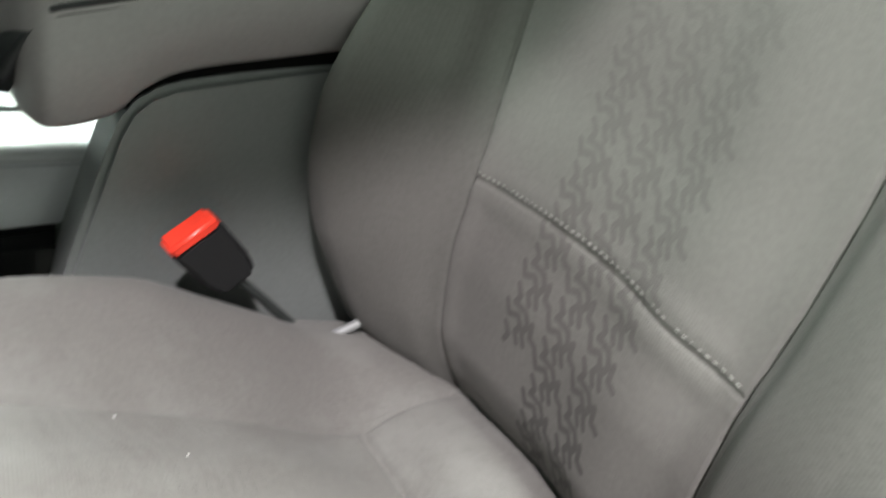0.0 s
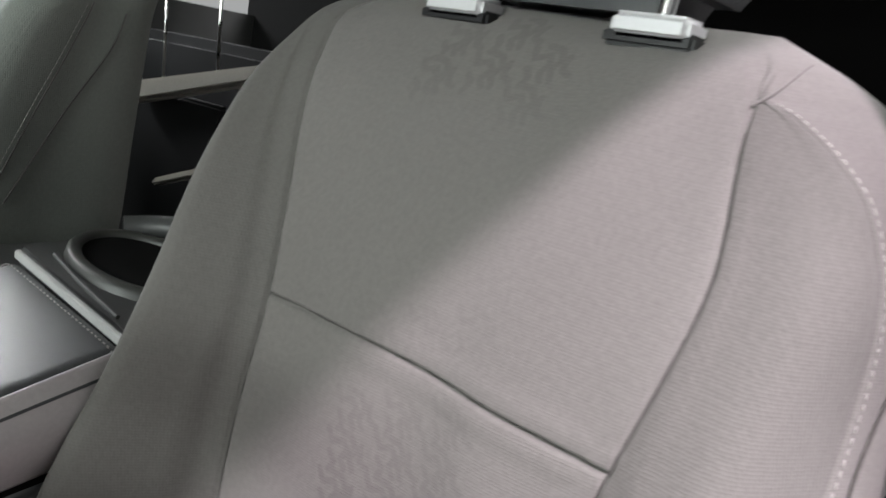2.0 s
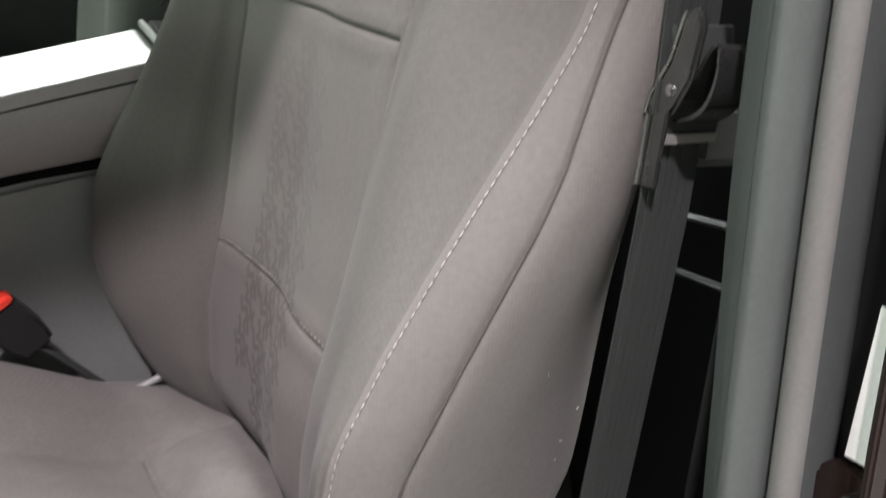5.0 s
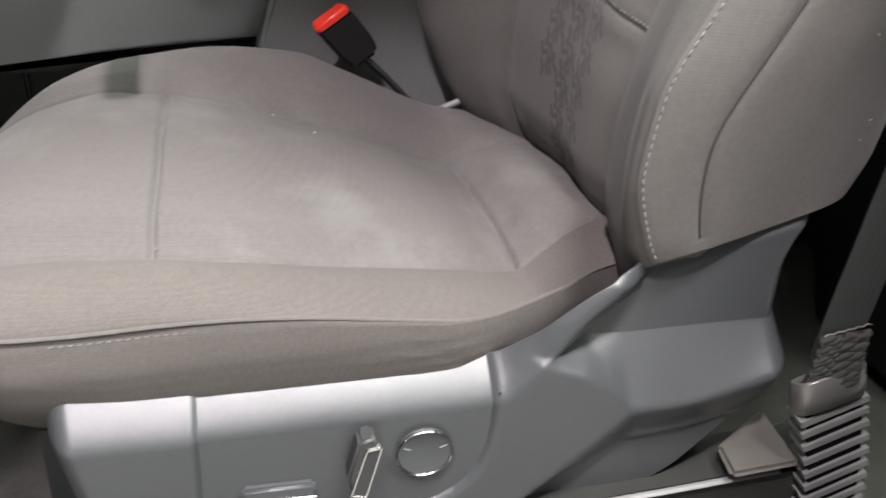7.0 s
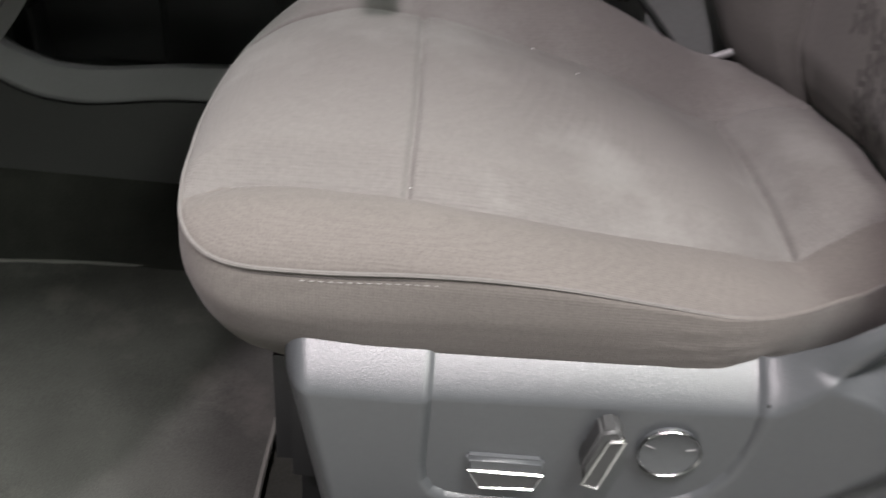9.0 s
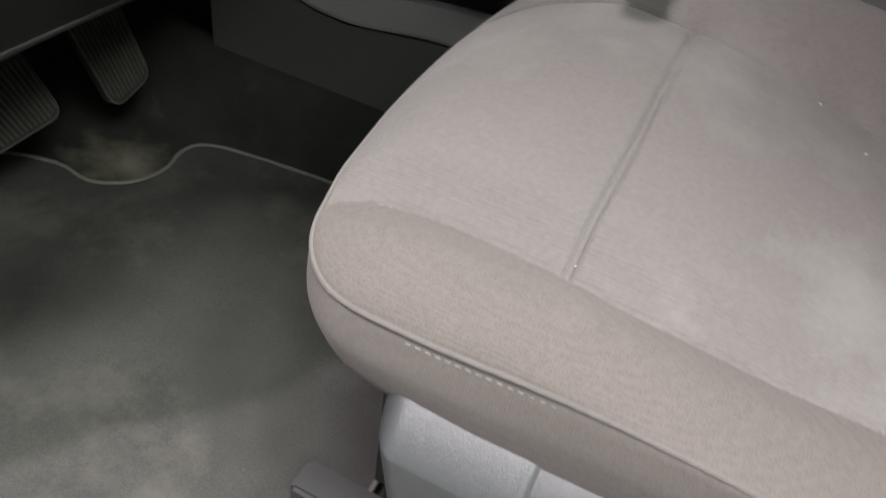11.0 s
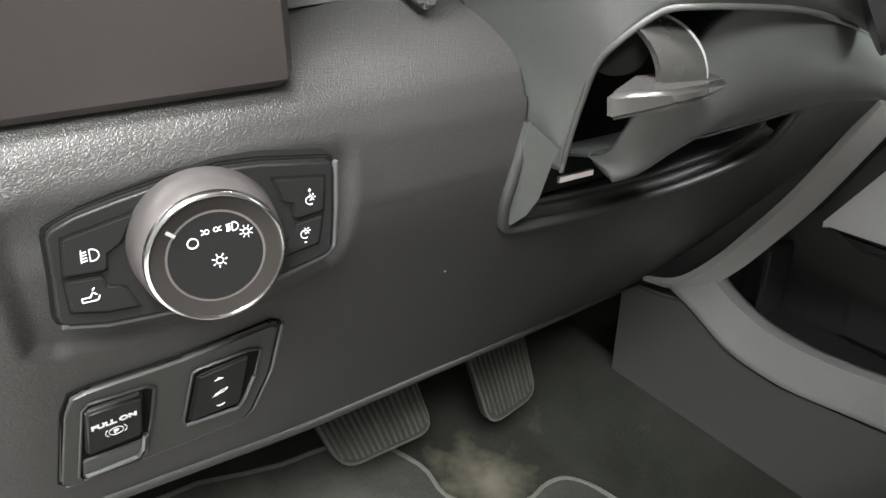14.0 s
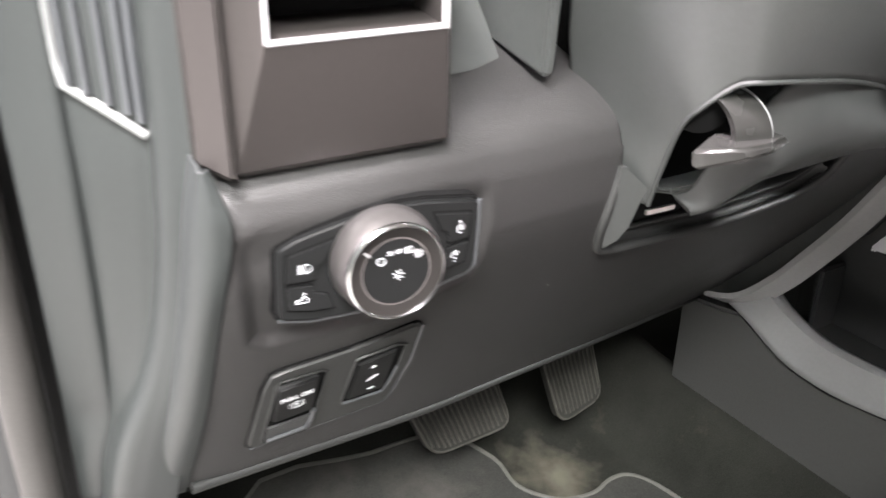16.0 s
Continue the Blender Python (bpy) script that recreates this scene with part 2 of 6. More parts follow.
M_WEB = shader("black_webbing", (0.030, 0.034, 0.032), 0.8, var=0.15, var_scale=60, bump=0.6, bump_scale=1500)
M_BAND = shader("satin_band_metal", (0.24, 0.235, 0.225), 0.30, metal=0.5, var=0.10, var_scale=40)
M_FOLD = shader("dusty_webbing", (0.052, 0.053, 0.047), 0.85, var=0.22, var_scale=120, bump=0.8, bump_scale=1200)
M_PILLAR = shader("grey_pillar_trim", (0.074, 0.081, 0.079), 0.5, var=0.12, var_scale=12, bump=0.3, bump_scale=1300)
M_SEAL = shader("door_seal_rubber", (0.145, 0.140, 0.137), 0.42, var=0.12, var_scale=15)
M_DOORSEAL = shader("dusty_door_seal_rubber", (0.045, 0.043, 0.040), 0.6, var=0.2, var_scale=20)
M_BODY = shader("dark_brown_body_paint", (0.022, 0.013, 0.011), 0.12, var=0.1, coat=0.5)
M_WHITE = shader("white_marking", (0.66, 0.68, 0.70), 0.5, var=0.03)
M_PAPER = shader("white_label_paper", (0.80, 0.80, 0.78), 0.6, var=0.04)
M_YELLOW = shader("yellow_label", (0.85, 0.72, 0.03), 0.5, var=0.04)
M_INK = shader("black_ink", (0.03, 0.03, 0.03), 0.6, var=0.05)
M_BEIGE = shader("beige_trim", (0.36, 0.345, 0.30), 0.5, var=0.08)
M_HEAD = shader("roof_lining", (0.36, 0.35, 0.32), 0.9, var=0.06, bump=0.3, bump_scale=700)
M_CONCRETE = shader("hall_concrete", (0.30, 0.30, 0.28), 0.7, var=0.15, var_scale=2)


# ---- building helpers ----
def mesh_of(name, verts, faces, smooth=True):
    me = bpy.data.meshes.new(name)
    me.from_pydata([tuple(map(float, v)) for v in verts], [], faces)
    if smooth:
        me.shade_smooth()
    return me


def link_part(name, me, material, parent=None, label=""):
    me.materials.append(material)
    ob = new(name, me)
    if parent:
        ob.parent = parent
    if label:
        tagged(ob, label=label)
    return ob


def part(name, bm, material, parent=None, label="", smooth=True, angle=52):
    me = bpy.data.meshes.new(name)
    bmesh.ops.recalc_face_normals(bm, faces=bm.faces)
    if smooth:
        for f in bm.faces:
            f.smooth = True
        for e in bm.edges:
            if len(e.link_faces) == 2 and e.calc_face_angle(0) > radians(angle):
                e.smooth = False
    bm.to_mesh(me)
    bm.free()
    return link_part(name, me, material, parent, label)


def thing(name, label, category, group="", kind="", at=(0, 0, 0)):
    ob = new(name)
    ob.empty_display_size = 0.02
    return tagged(ob, label, category, group, kind)


def slab(points, push, bevel=0.0, segs=2):
    """A solid: the flat outline points, pushed along a vector, with rounded edges."""
    bm = bmesh.new()
    f = bm.faces.new([bm.verts.new(p) for p in points])
    made = bmesh.ops.extrude_face_region(bm, geom=[f])["geom"]
    bmesh.ops.translate(bm, vec=Vector(push), verts=[g for g in made if isinstance(g, bmesh.types.BMVert)])
    bmesh.ops.recalc_face_normals(bm, faces=bm.faces)
    if bevel:
        bmesh.ops.bevel(bm, geom=list(bm.edges), offset=bevel, segments=segs, affect="EDGES", clamp_overlap=True)
    return bm


def block(a, b, bevel=0.0, segs=2):
    x0, y0, z0 = a
    x1, y1, z1 = b
    return slab([(x0, y0, z0), (x1, y0, z0), (x1, y1, z0), (x0, y1, z0)], (0, 0, z1 - z0), bevel, segs)


def spline(rows, t):
    """Catmull-Rom through rows at even parameters; t from 0 to 1."""
    rows = np.asarray(rows, float)
    n = len(rows) - 1
    s = min(max(t, 0), 1) * n
    i = min(int(s), n - 1)
    u = s - i
    p0, p1, p2, p3 = rows[max(i - 1, 0)], rows[i], rows[i + 1], rows[min(i + 2, n)]
    return 0.5 * (2 * p1 + (p2 - p0) * u + (2 * p0 - 5 * p1 + 4 * p2 - p3) * u**2 + (3 * p1 - p0 - 3 * p2 + p3) * u**3)


def smooth_path(points, n):
    return [Vector(spline(points, i / (n - 1))) for i in range(n)]


def sweep(path, radius, sides=8, flat=1.0, up=(0, 0, 1), closed=False):
    """A tube along a path; radius may be a function of 0..1; flat squashes it along up."""
    path = [Vector(p) for p in path]
    bm = bmesh.new()
    rings = []
    n = len(path)
    for i, p in enumerate(path):
        a = path[(i - 1) % n] if closed else path[max(i - 1, 0)]
        b = path[(i + 1) % n] if closed else path[min(i + 1, n - 1)]
        t = (b - a).normalized()
        side = t.cross(Vector(up))
        side = side.normalized() if side.length > 1e-5 else t.orthogonal().normalized()
        top = side.cross(t).normalized()
        r = radius(i / (n - 1)) if callable(radius) else radius
        rings.append([bm.verts.new(p + r * (math.cos(k) * side + flat * math.sin(k) * top))
                      for k in [2 * math.pi * j / sides for j in range(sides)]])
    for i in range(n if closed else n - 1):
        a, b = rings[i], rings[(i + 1) % n]
        for j in range(sides):
            bm.faces.new((a[j], a[(j + 1) % sides], b[(j + 1) % sides], b[j]))
    if not closed:
        bm.faces.new(rings[0])
        bm.faces.new(rings[-1])
    return bm


def ribbon(path, width, thick):
    """A flat strap along a path; width is a vector across it, thick a vector through it."""
    w, th = Vector(width) / 2, Vector(thick) / 2
    bm = bmesh.new()
    rings = [[bm.verts.new(Vector(p) + a * w + b * th) for a, b in ((-1, -1), (1, -1), (1, 1), (-1, 1))] for p in path]
    for a, b in zip(rings, rings[1:]):
        for j in range(4):
            bm.faces.new((a[j], a[(j + 1) % 4], b[(j + 1) % 4], b[j]))
    bm.faces.new(rings[0])
    bm.faces.new(rings[-1])
    return bm


def lathe(profile, m, sides=48, caps=True):
    """Turned solid round local x; profile rows of (x, radius); m places it."""
    bm = bmesh.new()
    rings = []
    for x, r in profile:
        rings.append([bm.verts.new(m @ Vector((x, r * math.cos(k), r * math.sin(k))))
                      for k in [2 * math.pi * j / sides for j in range(sides)]])
    for a, b in zip(rings, rings[1:]):
        for j in range(sides):
            bm.faces.new((a[j], a[(j + 1) % sides], b[(j + 1) % sides], b[j]))
    if caps:
        bm.faces.new(rings[0])
        bm.faces.new(rings[-1])
    return bm


def merge(*bms):
    out = bmesh.new()
    for b in bms:
        me = bpy.data.meshes.new("tmp")
        b.to_mesh(me)
        b.free()
        out.from_mesh(me)
        bpy.data.meshes.remove(me)
    return out


def grid(fn, nu, nv, wrap=False):
    """Verts and faces of a surface fn(u, v), u and v from 0 to 1."""
    verts = [fn(i / (nu - 1), j / (nv - 1)) for i in range(nu) for j in range(nv)]
    faces = [(i * nv + j, i * nv + j + 1, (i + 1) * nv + j + 1, (i + 1) * nv + j) for i in range(nu - 1) for j in range(nv - 1)]
    return verts, faces


def table(rows, z):
    """Smooth curve through rows of (z, value), level beyond its ends."""
    n = len(rows)
    if z <= rows[0][0]:
        return float(rows[0][1])
    if z >= rows[-1][0]:
        return float(rows[-1][1])
    i = 1
    while rows[i][0] < z:
        i += 1
    (a, p), (b, q) = rows[i - 1], rows[i]
    m = (q - p) / (b - a)

    def slope(k, m0, m1):
        return 0.0 if m0 * m1 <= 0 else 2 * m0 * m1 / (m0 + m1)

    s0 = slope(i - 1, (p - rows[i - 2][1]) / (a - rows[i - 2][0]), m) if i > 1 else m
    s1 = slope(i, m, (rows[i + 1][1] - q) / (rows[i + 1][0] - b)) if i < n - 1 else m
    t, w = (z - a) / (b - a), b - a
    return float((2 * t**3 - 3 * t**2 + 1) * p + (t**3 - 2 * t**2 + t) * w * s0 + (3 * t**2 - 2 * t**3) * q + (t**3 - t**2) * w * s1)


# ---- driver's seat ----
seat = thing("driver_seat", "dark grey cloth driver seat with pale stitching, dusty cushion", "car seat")
X_INSERT = [(.28,.572), (.31,.562), (.34,.540), (.37,.522), (.40,.514), (.45,.515), (.50,.524), (.55,.535), (.60,.543), (.65,.548), (.70,.553),
            (.75,.560), (.80,.572), (.85,.590), (.90,.614), (.935,.640), (.955,.662), (.97,.69), (.978,.712)]
X_STITCH = [(.36, .530), (.385, .512), (.40, .504), (.45, .490), (.50, .494), (.55, .514), (.60, .541), (.65, .571), (.70, .602),
            (.75, .628), (.80, .640), (.85, .641), (.90, .640), (.935, .648), (.955, .668), (.97, .695), (.978, .714)]
X_CREST = [(.34, .515), (.40, .498), (.45, .494), (.50, .498), (.55, .509), (.60, .522), (.65, .537), (.70, .553), (.75, .571),
           (.80, .590), (.85, .608), (.90, .626), (.935, .645), (.955, .666), (.97, .692), (.978, .712)]
X_CREST_IN = [(.28,.55), (.32,.505), (.36,.470), (.40,.450), (.45,.430), (.50,.423), (.55,.428), (.60,.446), (.65,.470), (.70,.490),
              (.75,.508), (.80,.526), (.85,.553), (.90,.592), (.935,.630), (.955,.660), (.97,.69), (.978,.712)]
X_REAR = [(.38, .655), (.42, .674), (.45, .686), (.52, .696), (.60, .704), (.65, .708), (.70, .712), (.76, .715), (.82, .719), (.88, .723),
          (.935, .727), (.955, .728), (.97, .727), (.978, .725)]
Y_STITCH = [(.36,.030), (.40,.024), (.70,.018), (.82,.019), (.85,.023), (.87,.030), (.89,.040), (.91,.060), (.929,.090), (.937,.108), (.955,.113), (.965,.123), (.978,.150)]
Y_SIDE = [(.36,.045), (.45,.030), (.55,.014), (.65,.003), (.70,.004), (.78,.006), (.85,.016), (.89,.025), (.92,.040), (.94,.060), (.955,.085), (.965,.108), (.978,.14)]
Y_REAR = [(.36,.054), (.45,.058), (.60,.066), (.70,.068), (.80,.062), (.87,.056), (.90,.060), (.93,.076), (.955,.115), (.978,.17)]
Y_OUT = [(.34,.138), (.45,.130), (.50,.131), (.56,.128), (.64,.125), (.727,.116), (.768,.108), (.795,.103), (.84,.099), (.87,.104), (.90,.112), (.935,.126), (.955,.140), (.978,.180)]
Y_SEAM_OUT = [(.34,.130), (.45,.127), (.50,.129), (.56,.126), (.64,.123), (.69,.121), (.727,.114), (.768,.105), (.795,.100), (.828,.096), (.848,.096), (.872,.102), (.907,.110), (.93,.114)]
Y_IN = [(.34,.365), (.398,.380), (.465,.392), (.517,.399), (.60,.407), (.65,.406), (.735,.400), (.80,.412), (.875,.440), (.92,.458), (.953,.472), (.978,.46)]
Y_SIDE_IN = [(.30,.485), (.78,.489), (.85,.496), (.90,.506), (.935,.502), (.955,.488), (.978,.45)]
ZB = [.40, .418, .397, .380, .345, .305, .285, .280, .272, .272, .275, .285, .295, .32, .38, .40]


def backrest_ring(s):
    rows = []
    for c in range(16):
        z = ZB[c] + (0.978 - ZB[c]) * s
        xi, xs, xc, xk, xr = (table(t, z) for t in (X_INSERT, X_STITCH, X_CREST, X_CREST_IN, X_REAR))
        ys, yd, yo, yi, yk = (table(t, z) for t in (Y_STITCH, Y_SIDE, Y_OUT, Y_IN, Y_SIDE_IN))
        rows.append({
            0: (xr + .012, .17), 1: (xr, table(Y_REAR, z)), 2: (.45 * xs + .55 * xr, yd - .004), 3: (xs, ys),
            4: (xc, ys + .36 * (yo - ys)), 5: (.55 * xc + .45 * xi, ys + .76 * (yo - ys)), 6: (xi + .006 * min(1, max(0, (.945 - z) / .05)), yo),
            7: (xi - .001, .19), 8: (xi + .004, .25), 9: (xi - .001, .315), 10: (xi - .008, yi),
            11: (.62 * (xi - .012) + .38 * xk, yi + .028), 12: (xk, .62 * yk + .38 * yi + .012), 13: (xk + .018, yk),
            14: (.35 * xk + .65 * xr, yk - .006), 15: (xr + .02, .36)}[c] + (z,))
    return rows


NU, NV = 540, 520
ctrl = np.array([backrest_ring(i / (NU - 1)) for i in range(NU)])
fine = np.array([[spline(r, j / (NV - 1)) for j in range(NV)] for r in ctrl])


def polyline_distance(a, b, line):
    best = np.full(a.shape, 9.0)
    for (ax, ay), (bx, by) in zip(line, line[1:]):
        dx, dy = bx - ax, by - ay
        t = np.clip(((a - ax) * dx + (b - ay) * dy) / (dx * dx + dy * dy), 0, 1)
        best = np.minimum(best, np.hypot(a - ax - t * dx, b - ay - t * dy))
    return best


front = (np.arange(NV) / (NV - 1) > 0.215) & (np.arange(NV) / (NV - 1) < 0.86)
side = np.arange(NV) / (NV - 1) <= 0.215
BY, BZ = fine[:, :, 1].copy(), fine[:, :, 2].copy()
BX = fine[:, :, 0].copy()
FLAT = [[(.115, .722), (.20, .728), (.30, .734), (.400, .739)], [(.398, .515), (.31, .521), (.225, .519), (.17, .514), (.130, .510)]]
EDGE = [[(table(Y_SEAM_OUT, z), z) for z in np.linspace(.345, .915, 24)] + [(.1145, .930)],
        [(table(Y_IN, z), z) for z in np.linspace(.30, .974, 28)]]
cut, swell = np.zeros(BY.shape), np.zeros(BY.shape)
for line, deep, wide in ((FLAT[0], .0040, .0015), (FLAT[1], .0020, .0015), (EDGE[0], .0034, .0015), (EDGE[1], .0036, .0015)):
    d = polyline_distance(BY, BZ, line)
    cut = np.maximum(cut, deep * np.exp(-(d / wide) ** 2))
    swell = np.maximum(swell, .0010 * np.exp(-((d - .010) / .008) ** 2))
fine[:, :, 0] += np.where(front | ((BZ > .926) & (BX < .70)), cut - swell, 0)
d = polyline_distance(BX, BZ, [(.541, .400), (.533, .430), (.530, .462), (.534, .490), (.546, .522), (.563, .562), (.579, .598), (.596, .633), (.611, .667), (.622, .699), (.655, .79), (.68, .86)])
fine[:, :, 1] += np.where(side, .0020 * np.exp(-(d / .0018) ** 2) - .0010 * np.exp(-((d - .012) / .010) ** 2), 0)
v3 = int(round(3 / 15 * (NV - 1)))
for k in (-2, -1, 0, 1, 2):
    fine[:, v3 + 5 + k, 0] += np.where(BZ[:, v3] < .932, .0014 * (1 - abs(k) / 3), 0)
rng = np.random.default_rng(4)
for _ in range(26):
    cy, cz, r, h = rng.uniform(.03, .48), rng.uniform(.38, .93), rng.uniform(.02, .06), rng.uniform(-.0012, .0012)
    fine[:, :, 0] += np.where(front, h * np.exp(-((BY - cy) ** 2 + ((BZ - cz) * .6) ** 2) / r**2), 0)


def skin(name, P, material, parent, label="", close=False):
    nu, nv = P.shape[:2]
    faces = [(i * nv + j, (i + 1) * nv + j, (i + 1) * nv + j + 1, i * nv + j + 1) for i in range(nu - 1) for j in range(nv - 1)]
    if close:
        faces += [(i * nv + nv - 1, (i + 1) * nv + nv - 1, (i + 1) * nv, i * nv) for i in range(nu - 1)]
        faces += [tuple(range(nv)), tuple((nu - 1) * nv + j for j in reversed(range(nv)))]
    return link_part(name, mesh_of(name, P.reshape(-1, 3), faces), material, parent, label)


back = skin("backrest", fine, M_CLOTH_RIB, seat, "dark grey cloth backrest with seams", close=True)
# the bolsters between the insert seams and the stitching wear a darker cloth
back.data.materials.append(M_CLOTH_BOLSTER)
bolster_index = np.zeros(len(back.data.polygons), int)
mid_y, mid_z = (.25 * (g[:-1, :-1] + g[1:, :-1] + g[:-1, 1:] + g[1:, 1:]) for g in (fine[:, :, 1], fine[:, :, 2]))
zz = np.linspace(.28, .98, 200)
seam_out = np.interp(mid_z, zz, [table(Y_SEAM_OUT, z) for z in zz])
seam_in = np.interp(mid_z, zz, [table(Y_IN, z) for z in zz])
col_no = np.arange(NV - 1)[None, :]
is_bolster = ((col_no >= v3 + 3) & (mid_y < seam_out) & (mid_z < .952)) | ((col_no < .90 * NV) & (mid_y > seam_in))
bolster_index[:is_bolster.size] = is_bolster.ravel()
back.data.polygons.foreach_set("material_index", bolster_index)


FRONT_Y, FRONT_Z = np.linspace(.0, .49, 246), np.linspace(.29, .977, 345)
cols = np.where(front)[0]
FRONT_X = np.zeros((345, 246))
xs = np.array([np.interp(FRONT_Z, BZ[:, j], fine[:, j, 0]) for j in cols])
ys = np.array([np.interp(FRONT_Z, BZ[:, j], BY[:, j]) for j in cols])
for k in range(345):
    order = np.argsort(ys[:, k])
    FRONT_X[k] = np.interp(FRONT_Y, ys[order, k], xs[order, k])


def surface_x(y, z):
    """The front of the backrest at y, z."""
    a, b = np.clip(y / .002, 0, 244.99), np.clip((z - .29) / (.687 / 344), 0, 343.99)
    i, j = int(b), int(a)
    u, w = b - i, a - j
    return float((1 - u) * ((1 - w) * FRONT_X[i, j] + w * FRONT_X[i, j + 1]) + u * ((1 - w) * FRONT_X[i + 1, j] + w * FRONT_X[i + 1, j + 1]))


def stitches(path, length, gap, radius, out):
    """Short thread pieces along a path of points, lifted by out."""
    bms, path = [], [Vector(p) for p in path]
    run, start = 0.0, path[0]
    dist = [0.0]
    for a, b in zip(path, path[1:]):
        dist.append(dist[-1] + (b - a).length)

    def at(d):
        i = min(max(int(np.searchsorted(dist, d)), 1), len(path) - 1)
        t = (d - dist[i - 1]) / max(dist[i] - dist[i - 1], 1e-9)
        return path[i - 1].lerp(path[i], t) + Vector(out)

    verts, faces = [], []
    d = 0.0
    while d + length < dist[-1]:
        a, b = at(d), at(d + length)
        t = (b - a).normalized()
        s = t.orthogonal().normalized()
        u = t.cross(s)
        base = len(verts)
        for p, r in ((a, .25), (a + t * length * .2, 1), (b - t * length * .2, 1), (b, .25)):
            verts.extend(tuple(p + radius * r * (math.cos(k) * s + math.sin(k) * u)) for k in (0, 1.57, 3.14, 4.71))
        for q in range(3):
            faces.extend((base + 4 * q + k, base + 4 * q + (k + 1) % 4, base + 4 * q + 4 + (k + 1) % 4, base + 4 * q + 4 + k) for k in range(4))
        d += length + gap
    return mesh_of("stitching", verts, faces)


line = [fine[i, v3] for i in range(4, NU) if BZ[i, v3] < .937]
tagged(link_part("stitching", stitches(line, .0042, .0020, .00048, (-.0006, -.0006, 0)), M_THREAD, seat, "pale decorative thread"), kind="stuff")
low = [(surface_x(p[0], p[1]) - .0006, p[0], p[1] + .004) for p in smooth_path([(y, z, 0) for y, z in FLAT[1]], 60)]
tagged(link_part("stitching", stitches(low, .0035, .0022, .0006, (0, 0, 0)), M_THREAD, seat, "pale decorative thread"), kind="stuff")

for k, path in enumerate(([(y, z) for y, z in FLAT[0]], EDGE[0][:24], EDGE[1][2:26])):
    seam = [(surface_x(p[0], p[1]) + .0002, p[0], p[1]) for p in smooth_path([(y, z, 0) for y, z in path], 120)]
    part("seam_line", sweep(seam, .0007, 5), M_SEAM, seat)

# tyre-tread print: nested winding strokes in staggered columns, strongest at the foot, faint higher up
S_STROKES = [[(-.0165, .0105), (-.0120, .0035), (-.0040, .0065), (.0005, .0015), (-.0030, -.0045), (.0010, -.0100)],
             [(-.0085, .0125), (.0015, .0110), (.0062, .0045), (.0030, -.0020), (.0068, -.0085)],
             [(-.0125, -.0030), (-.0075, -.0085), (-.0100, -.0140)],
             [(.0095, .0075), (.0105, -.0010), (.0165, -.0035)]]


# how far each point of the cloth lies inside a printed stroke, for the dye in the cloth's material
flat_y, flat_z = fine[:, :, 1].ravel(), fine[:, :, 2].ravel()
on_front = np.tile(front, NU)
region = np.where(on_front & (flat_y > .13) & (flat_y < .37) & (flat_z > .29) & (flat_z < .97))[0]
dye = np.zeros(flat_y.size)
for c in range(5):
    for r in range(23):
        y, z = .336 - .0390 * c, .318 + .0298 * r + .0149 * (c % 2) - .0045 * c
        mid = table([(.34, .240), (.40, .244), (.45, .254), (.60, .264), (.72, .260), (.90, .285), (.96, .300)], z)
        wide = table([(.34, .040), (.40, .046), (.45, .052), (.55, .058), (.70, .058), (.90, .070)], z)
        if abs(y - mid) < .90 * wide and (z < .712 or .745 < z < .768 or z > .90) and z < .955:
            near = region[(np.abs(flat_y[region] - y) < .029) & (np.abs(flat_z[region] - z) < .027)]
            for stroke in S_STROKES:
                d = polyline_distance(flat_y[near], flat_z[near], [(y - 1.14 * a, z + 1.14 * b) for a, b in stroke])
                dye[near] = np.maximum(dye[near], .0046 - d)
back.data.attributes.new("tread_dye", "FLOAT", "POINT").data.foreach_set("value", np.maximum(dye, 0).astype(np.float32))
# the tyre-tread print: dark at the foot, fading upwards
nt = M_CLOTH_RIB.node_tree
dyed, edge, high, fade, times, mixn = (nt.nodes.new("ShaderNode" + k) for k in ("Attribute", "MapRange", "SeparateXYZ", "ValToRGB", "Math", "Mix"))
dyed.attribute_name = "tread_dye"
edge.interpolation_type = "SMOOTHSTEP"
edge.inputs["From Min"].default_value, edge.inputs["From Max"].default_value = .0017, .0028
nt.links.new(dyed.outputs["Fac"], edge.inputs["Value"])
nt.links.new(nt.nodes["Texture Coordinate"].outputs["Object"], high.inputs[0])
nt.links.new(high.outputs["Z"], fade.inputs[0])
stops = fade.color_ramp.elements
stops[0].position, stops[1].position = .36, .76
stops[0].color, stops[1].color = (.92, .92, .92, 1), (.06, .06, .06, 1)
for at, k in ((.45, .52), (.56, .29), (.70, .12), (.88, .05), (.925, .20)):
    stops.new(at).color = (k, k, k, 1)
times.operation = "MULTIPLY"
nt.links.new(edge.outputs["Result"], times.inputs[0])
nt.links.new(fade.outputs["Color"], times.inputs[1])
mixn.data_type = "RGBA"
mixn.inputs["B"].default_value = (.050, .046, .044, 1)
pb = nt.nodes["Principled BSDF"]
nt.links.new(pb.inputs["Base Color"].links[0].from_socket, mixn.inputs["A"])
nt.links.new(times.outputs[0], mixn.inputs["Factor"])
nt.links.new(mixn.outputs["Result"], pb.inputs["Base Color"])

